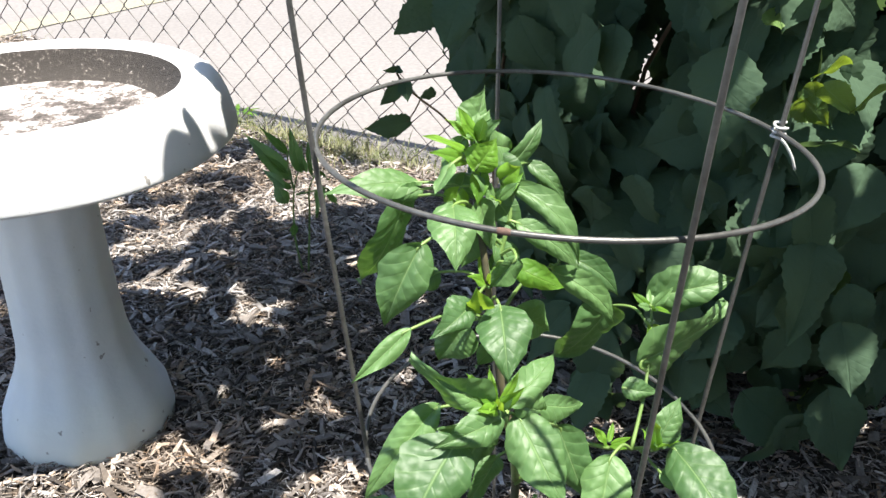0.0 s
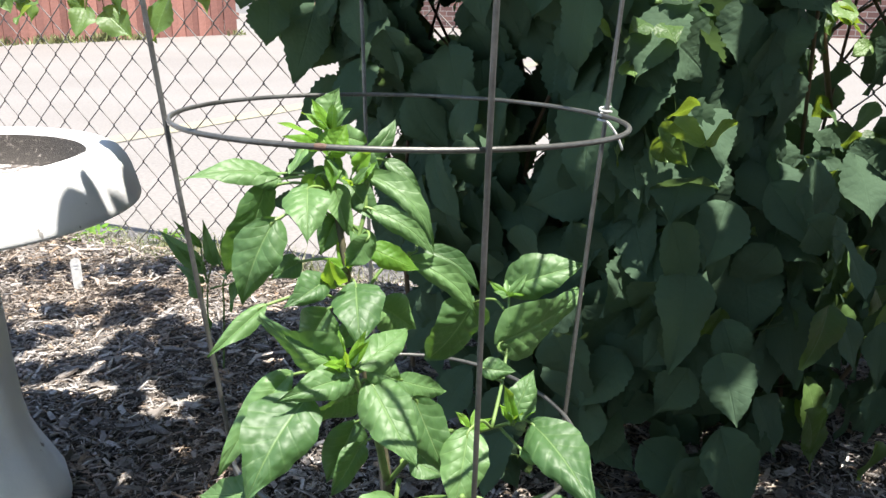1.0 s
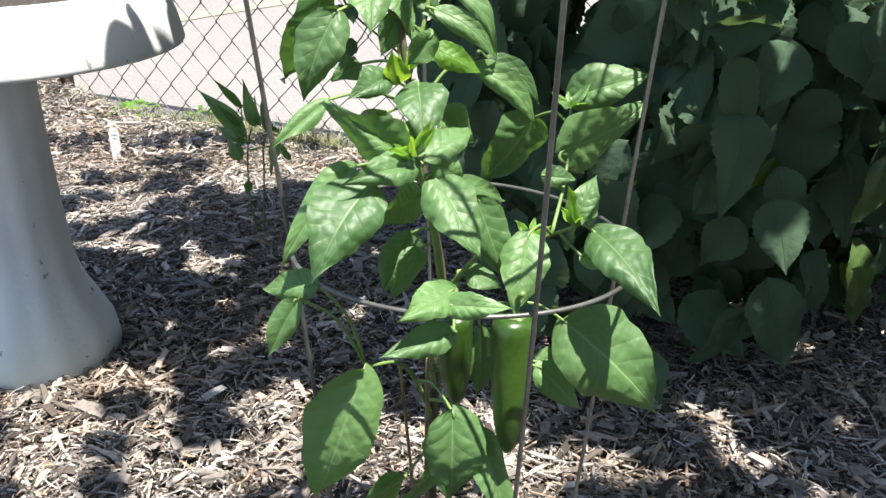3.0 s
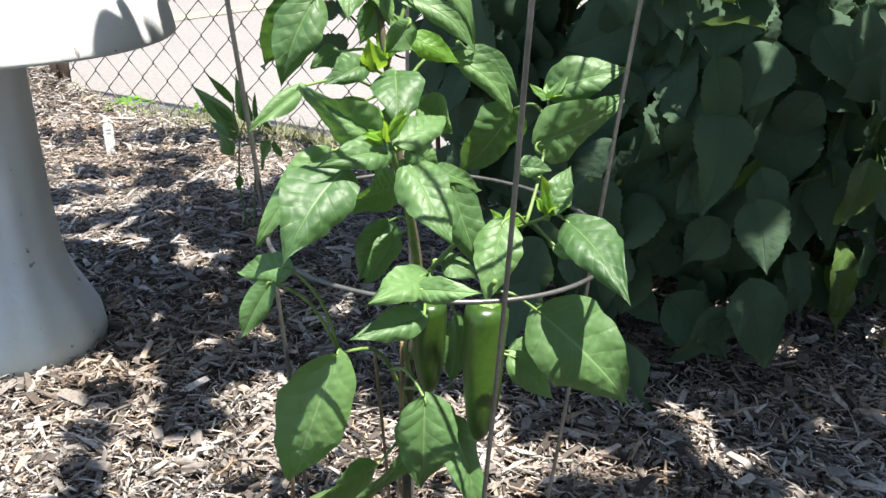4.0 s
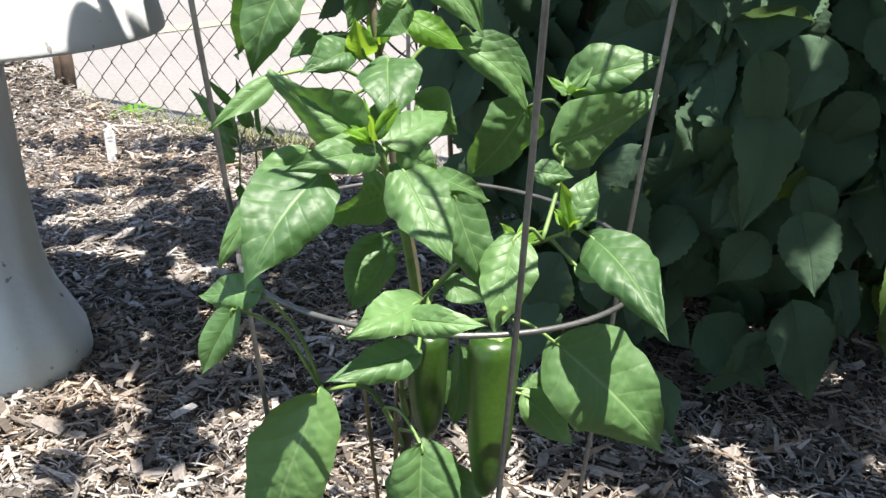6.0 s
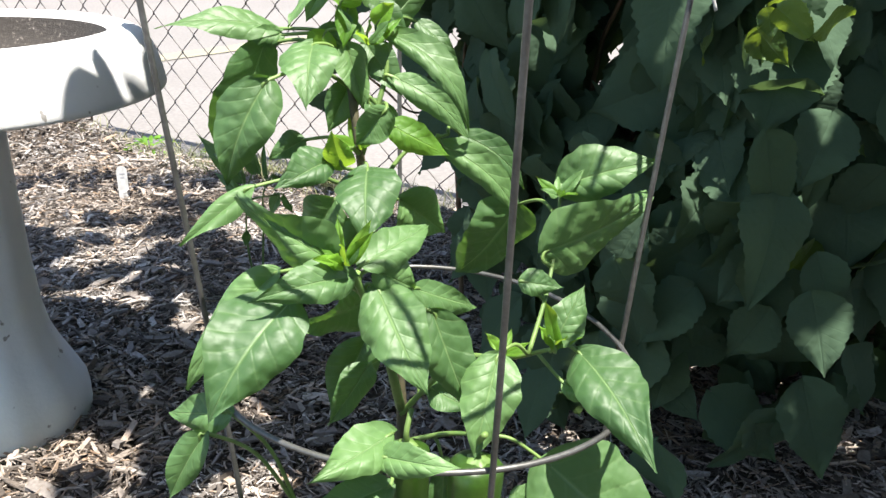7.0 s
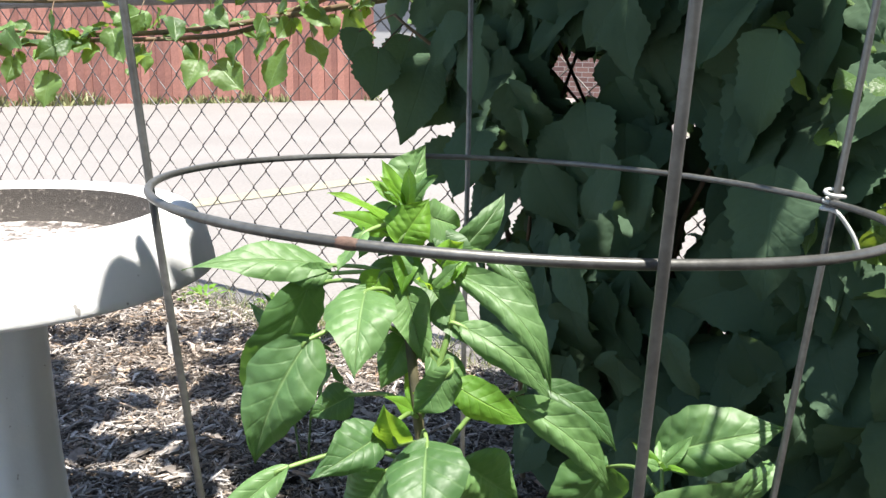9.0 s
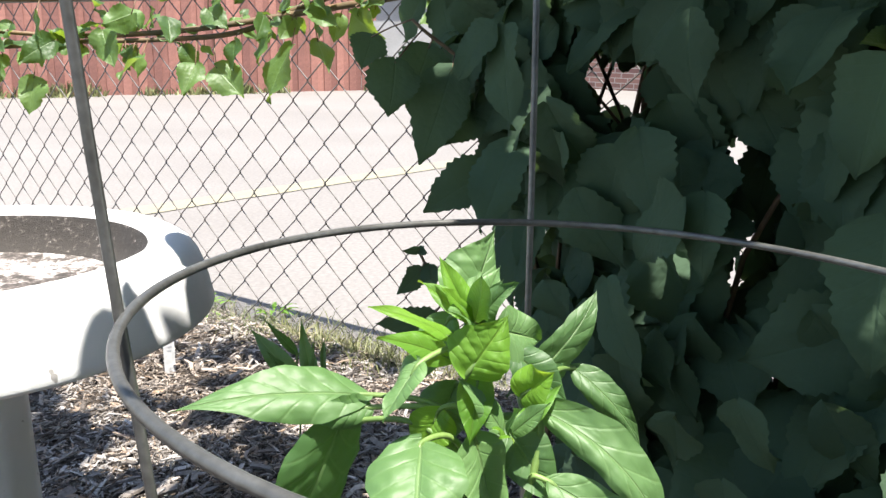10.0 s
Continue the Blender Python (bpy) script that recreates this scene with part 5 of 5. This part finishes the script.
def build_edge_spray():
    """Broad leaves that stand out from the bush against the bright lot."""
    rng = random.Random(15)
    spray = thing("bramble_spray", "dark bramble spray with broad toothed leaves against the fence", "bramble", (0.20, 0.85, 0.0))
    off = Vector(spray.location)
    pts = spline([(0.20, 0.85, -0.02), (0.17, 0.84, 0.35), (0.09, 0.80, 0.62), (-0.01, 0.80, 0.72)], 8)
    low = spline([(0.17, 0.84, 0.35), (0.083, 0.64, 0.385), (0.046, 0.64, 0.414), (0.015, 0.64, 0.44), (-0.003, 0.64, 0.459), (-0.012, 0.64, 0.476)], 8)
    part("cane", tube([p - off for p in pts], [0.005 - 0.003 * i / (len(pts) - 1) for i in range(len(pts))], 7), CANE, spray)
    part("cane", tube([p - off for p in low], 0.0016, 6), CANE, spray)

    def spray_leaf(base, tip, width):
        b, t = Vector(base), Vector(tip)
        data = leaf_mesh("leaf", BRAMBLE_LEAF, (t - b).length, width, 0.12, 0.15, 0.06, rng, serrate=0.06, widest=0.36, rows=20, cols=6, puff=0.03, veins=9)
        m = aim(b, t, (rng.gauss(0, 0.2), -1.0, rng.gauss(0.2, 0.2)))
        leaf = part("leaf", data, BRAMBLE_LEAF, spray)
        leaf.matrix_local = Matrix.Translation(-off) @ m
        root = min(pts + low, key=lambda p: (p - b).length)
        inv = m.inverted()
        part("petiole", tube([inv @ root, inv @ ((root + b) / 2), Vector((0, 0.004, 0))], 0.0011, 5), CANE, leaf)

    spray_leaf((-0.033, 0.740, 0.675), (-0.040, 0.720, 0.614), 0.062)
    spray_leaf((0.034, 0.760, 0.666), (-0.005, 0.740, 0.556), 0.070)
    spray_leaf((0.079, 0.740, 0.550), (-0.001, 0.720, 0.506), 0.062)
    spray_leaf((0.071, 0.780, 0.619), (0.028, 0.760, 0.577), 0.050)
    spray_leaf((0.011, 0.800, 0.690), (-0.017, 0.780, 0.619), 0.070)
    spray_leaf((-0.054, 0.900, 0.703), (-0.069, 0.880, 0.661), 0.050)
    spray_leaf((-0.011, 0.62, 0.464), (-0.036, 0.6, 0.442), 0.024)
    spray_leaf((-0.003, 0.62, 0.468), (-0.002, 0.6, 0.446), 0.02)
    spray_leaf((0.003, 0.62, 0.41), (-0.059, 0.6, 0.407), 0.034)
    spray_leaf((0.038, 0.62, 0.45), (0.016, 0.6, 0.45), 0.016)
    spray_leaf((-0.011, 0.62, 0.484), (-0.032, 0.6, 0.487), 0.01)
    spray_leaf((-0.015, 0.62, 0.485), (-0.009, 0.6, 0.486), 0.01)


# ---------------------------------------------------------------- small things
def build_sprout():
    rng = random.Random(2)
    sprout = thing("young_pepper_plant", "young pepper plant with narrow dark drooping leaves in shade", "plant", (-0.15, 0.95, 0.0))
    off = Vector(sprout.location)
    stems = []
    for line in (((-0.15, 0.95, -0.02), (-0.163, 0.935, 0.09), (-0.158, 0.92, 0.188), (-0.143, 0.92, 0.236)), ((-0.146, 0.95, -0.02), (-0.134, 0.93, 0.135), (-0.131, 0.92, 0.19), (-0.112, 0.92, 0.226)), ((-0.155, 0.92, 0.180), (-0.130, 0.915, 0.186), (-0.098, 0.92, 0.188)), ((-0.158, 0.92, 0.190), (-0.164, 0.925, 0.225), (-0.164, 0.92, 0.258))):
        pts = spline(line, 8)
        stems += pts
        part("stem", tube([p - off for p in pts], [0.0021 - 0.0009 * i / (len(pts) - 1) for i in range(len(pts))], 7), GREEN_STEM, sprout)
    for b, t, w, arch in (((-0.163, 0.207), (-0.238, 0.290), 0.033, 0.28), ((-0.164, 0.258), (-0.205, 0.312), 0.015, 0.2), ((-0.143, 0.226), (-0.160, 0.304), 0.025, 0.25), ((-0.135, 0.226), (-0.143, 0.279), 0.014, 0.15), ((-0.125, 0.212), (-0.130, 0.276), 0.012, 0.2), ((-0.172, 0.163), (-0.206, 0.219), 0.033, 0.3),
                          ((-0.168, 0.194), (-0.214, 0.237), 0.016, 0.45), ((-0.105, 0.186), (-0.131, 0.138), 0.022, 0.3), ((-0.098, 0.185), (-0.088, 0.148), 0.016, 0.25), ((-0.111, 0.220), (-0.097, 0.188), 0.013, 0.2), ((-0.161, 0.128), (-0.169, 0.085), 0.015, 0.2), ((-0.166, 0.198), (-0.174, 0.218), 0.012, 0.1), ((-0.168, 0.228), (-0.204, 0.273), 0.013, 0.2)):
        y = 0.92 + rng.uniform(-0.015, 0.015)
        base, tip = Vector((b[0], y, b[1])), Vector((t[0], y + rng.uniform(-0.025, 0.025), t[1]))
        m = aim(base, tip, (rng.gauss(-0.3, 0.35), -0.75, 0.5))
        leaf = part("leaf", leaf_mesh("leaf", PEPPER_LEAF, (tip - base).length, w, arch, 0.6, 0.16, rng, puff=0.05, rows=20, tip=1.6, widest=0.36), PEPPER_LEAF, sprout)
        leaf.matrix_local = Matrix.Translation(-off) @ m
        root = min(stems, key=lambda p: (p - base).length)
        inv = m.inverted()
        part("petiole", tube([inv @ root, inv @ ((root + base) / 2), Vector((0, 0.003, 0))], 0.0011, 5), GREEN_STEM, leaf)


def build_tag():
    tag = thing("plant_label", "small white plastic plant label stuck in the mulch", "plant label", (-0.465, 1.483, 0.0))
    bm = bmesh.new()
    outline = [(-0.0105, -0.03), (0.0105, -0.03), (0.0115, 0.073), (0.008, 0.081), (0.0, 0.084), (-0.008, 0.081), (-0.0115, 0.073)]
    front = [bm.verts.new((x, -0.001, z)) for x, z in outline]
    back = [bm.verts.new((x, 0.001, z)) for x, z in outline]
    bm.faces.new(front)
    bm.faces.new(back[::-1])
    for i in range(len(outline)):
        j = (i + 1) % len(outline)
        bm.faces.new((front[i], back[i], back[j], front[j]))
    plate = part("plate", bm, TAG, tag, smooth=False)
    plate.rotation_euler = (radians(-8), 0, radians(14))
    for z, w in ((0.066, 0.012), (0.058, 0.009)):
        part("faded_mark", box(bmesh.new(), (w, 0.0006, 0.003), pose(0, -0.0016, z)), BLACK, plate, smooth=False)


def build_sticks():
    rng = random.Random(6)
    for foot, top, r in (((-0.030, 0.010, -0.03), (-0.053, -0.020, 0.290), 0.0014), ((-0.040, -0.012, -0.03), (-0.033, -0.030, 0.298), 0.0016), ((-0.126, 0.02, -0.02), (-0.118, 0.005, 0.20), 0.0018)):
        stake = thing("plant_stake", "thin dry brown twig used as a plant stake", "stake", (foot[0], foot[1], 0.0), group="stakes beside the pepper plant")
        pts = spline([foot, (Vector(foot) + Vector(top)) / 2 + Vector((rng.uniform(-0.004, 0.004), 0, 0)), top], 6)
        part("twig", tube([p - Vector(stake.location) for p in pts], r, 7), TWIG, stake)


def build_stump():
    stump = thing("wooden_stump", "dark weathered stump of a broken post in the mulch", "stump", (-0.66, 2.06, 0.07))
    rng = random.Random(4)
    for x, w, h in ((0.0, 0.036, 0.10), (-0.024, 0.022, 0.085)):
        bm = lathe([(0.0, -0.08), (w / 2, -0.08), (w / 2, h * 0.5), (w * 0.46, h), (w * 0.2, h + 0.012), (0.0, h + 0.004)], 14, lambda a, z: 1 + 0.08 * math.sin(3 * a) + 0.05 * math.sin(7 * a))
        ob = part("splinter", bm, WEATHERED, stump)
        ob.location = (x, 0.02 * rng.random(), 0)


def build_verge():
    """Dry grass and a few weeds where the bed meets the fence."""
    rng = random.Random(12)
    verts, faces = [], []
    for k in range(1900):
        along, off = rng.gauss(0.12, 0.40), rng.triangular(-0.22, 0.12, -0.06)
        p = FENCE_AT + FENCE_ALONG * along + FENCE_OUT * off
        h, a = rng.uniform(0.012, 0.05) * (1.6 if rng.random() < 0.1 else 1), rng.uniform(0, 6.28)
        z = bed_height(p.x, p.y) - 0.003
        lean = Vector((rng.gauss(0, 0.7), rng.gauss(0, 0.7), 0)) * h
        w = Vector((math.cos(a), math.sin(a), 0)) * 0.0011
        i = len(verts)
        q = Vector((p.x, p.y, max(z, -0.03)))
        verts += [q - w, q + w, q + lean * 0.4 + w * 0.8 + Vector((0, 0, h * 0.6)), q + lean * 0.4 - w * 0.8 + Vector((0, 0, h * 0.6)), q + lean + Vector((0, 0, h * 0.9))]
        faces += [(i, i + 1, i + 2, i + 3), (i + 3, i + 2, i + 4)]
    for k in range(700):
        along, off = rng.gauss(0.24, 0.13), rng.gauss(-0.07, 0.06)
        p = FENCE_AT + FENCE_ALONG * along + FENCE_OUT * off
        h, a = rng.uniform(0.02, 0.06), rng.uniform(0, 6.28)
        q = Vector((p.x, p.y, max(bed_height(p.x, p.y) - 0.003, -0.03)))
        lean, w = Vector((rng.gauss(0, 0.6), rng.gauss(0, 0.6), 0)) * h, Vector((math.cos(a), math.sin(a), 0)) * 0.0014
        i = len(verts)
        verts += [q - w, q + w, q + lean * 0.4 + w * 0.8 + Vector((0, 0, h * 0.6)), q + lean * 0.4 - w * 0.8 + Vector((0, 0, h * 0.6)), q + lean + Vector((0, 0, h * 0.9))]
        faces += [(i, i + 1, i + 2, i + 3), (i + 3, i + 2, i + 4)]
    grass = part("grass", mesh_of("grass", verts, faces, GRASS), GRASS)
    tagged(grass, "sparse half-dry grass along the foot of the fence", "grass", kind="stuff")
    verts, faces = [], []
    a, b = Vector((-7.6, 8.5, -0.03)), Vector((0.30, 12.02, -0.03))
    for k in range(2400):
        f = rng.random()
        if noise.noise((f * 26, 0.5, 0)) < -0.05:
            continue
        q = a.lerp(b, f) + Vector((rng.uniform(-0.1, 0.1), rng.uniform(-0.22, 0.02), 0))
        h, turn = rng.uniform(0.05, 0.22) * (0.5 + max(0.0, noise.noise((f * 26, 0.5, 0)))), rng.uniform(0, 6.28)
        w = Vector((math.cos(turn), math.sin(turn), 0)) * rng.uniform(0.006, 0.014)
        lean = Vector((rng.gauss(0, 0.4), rng.gauss(0, 0.4), 0)) * h
        i = len(verts)
        verts += [q - w, q + w, q + lean * 0.5 + w + Vector((0, 0, h * 0.6)), q + lean * 0.5 - w + Vector((0, 0, h * 0.6)), q + lean + Vector((0, 0, h))]
        faces += [(i, i + 1, i + 2, i + 3), (i + 3, i + 2, i + 4)]
    far = part("grass", mesh_of("grass", verts, faces, GRASS), GRASS)
    tagged(far, "tufts of green weeds along the foot of a board fence", "grass", kind="stuff")
    shapes = [leaf_mesh("leaf", YOUNG_LEAF, rng.uniform(0.035, 0.06), rng.uniform(0.010, 0.016), 0.5, 0.4, 0.1, rng, rows=10, cols=4, tip=1.4) for _ in range(5)]
    for at, n, spread in (((-0.47, 1.93), 26, 0.05), ((-0.29, 1.93), 12, 0.03)):
        z0 = max(bed_height(*at), -0.03)
        weed = thing("weed", "low bright green weed with narrow arching leaves at the fence", "weed", (at[0], at[1], z0), group="weeds along the fence")
        part("root", tube([(0, 0, -0.01), (0, 0, 0.012)], 0.003, 6), GREEN_STEM, weed)
        for k in range(n):
            a, r = rng.uniform(0, 6.28), rng.uniform(0.005, spread)
            b = Vector((r * math.cos(a), r * math.sin(a), 0.012 + rng.uniform(0, 0.022)))
            leaf = part("leaf", shapes[k % 5], YOUNG_LEAF, weed)
            leaf.matrix_local = aim(b, b + Vector((math.cos(a), math.sin(a), rng.uniform(0.1, 0.9))), (0, 0, 1))


def build_lot_line():
    a, b = Vector((-2.6, 1.9, 0)), Vector((6.5, 10.4, 0))
    along = (b - a).normalized()
    side = Vector((-along.y, along.x, 0)) * 0.085
    bm = bmesh.new()
    rng = random.Random(1)
    n = 60
    rows = [[bm.verts.new((*(a.lerp(b, i / n) + side * s * (1 + rng.uniform(-0.1, 0.1))).xy, -0.026)) for s in (-1, 1)] for i in range(n + 1)]
    for p, q in zip(rows, rows[1:]):
        bm.faces.new((p[0], q[0], q[1], p[1]))
    ob = part("painted_line", bm, YELLOW, smooth=False)
    tagged(ob, "faded yellow painted parking line on the concrete lot", "road marking", kind="structure")


build_ground()
build_chips()
build_chunks()
build_chain_fence()
build_board_fence()
build_houses()
build_bird_bath()
build_cage()
build_hedge()
build_runner()
build_edge_spray()
build_sprout()
build_tag()
build_sticks()
build_stump()
build_verge()
build_lot_line()
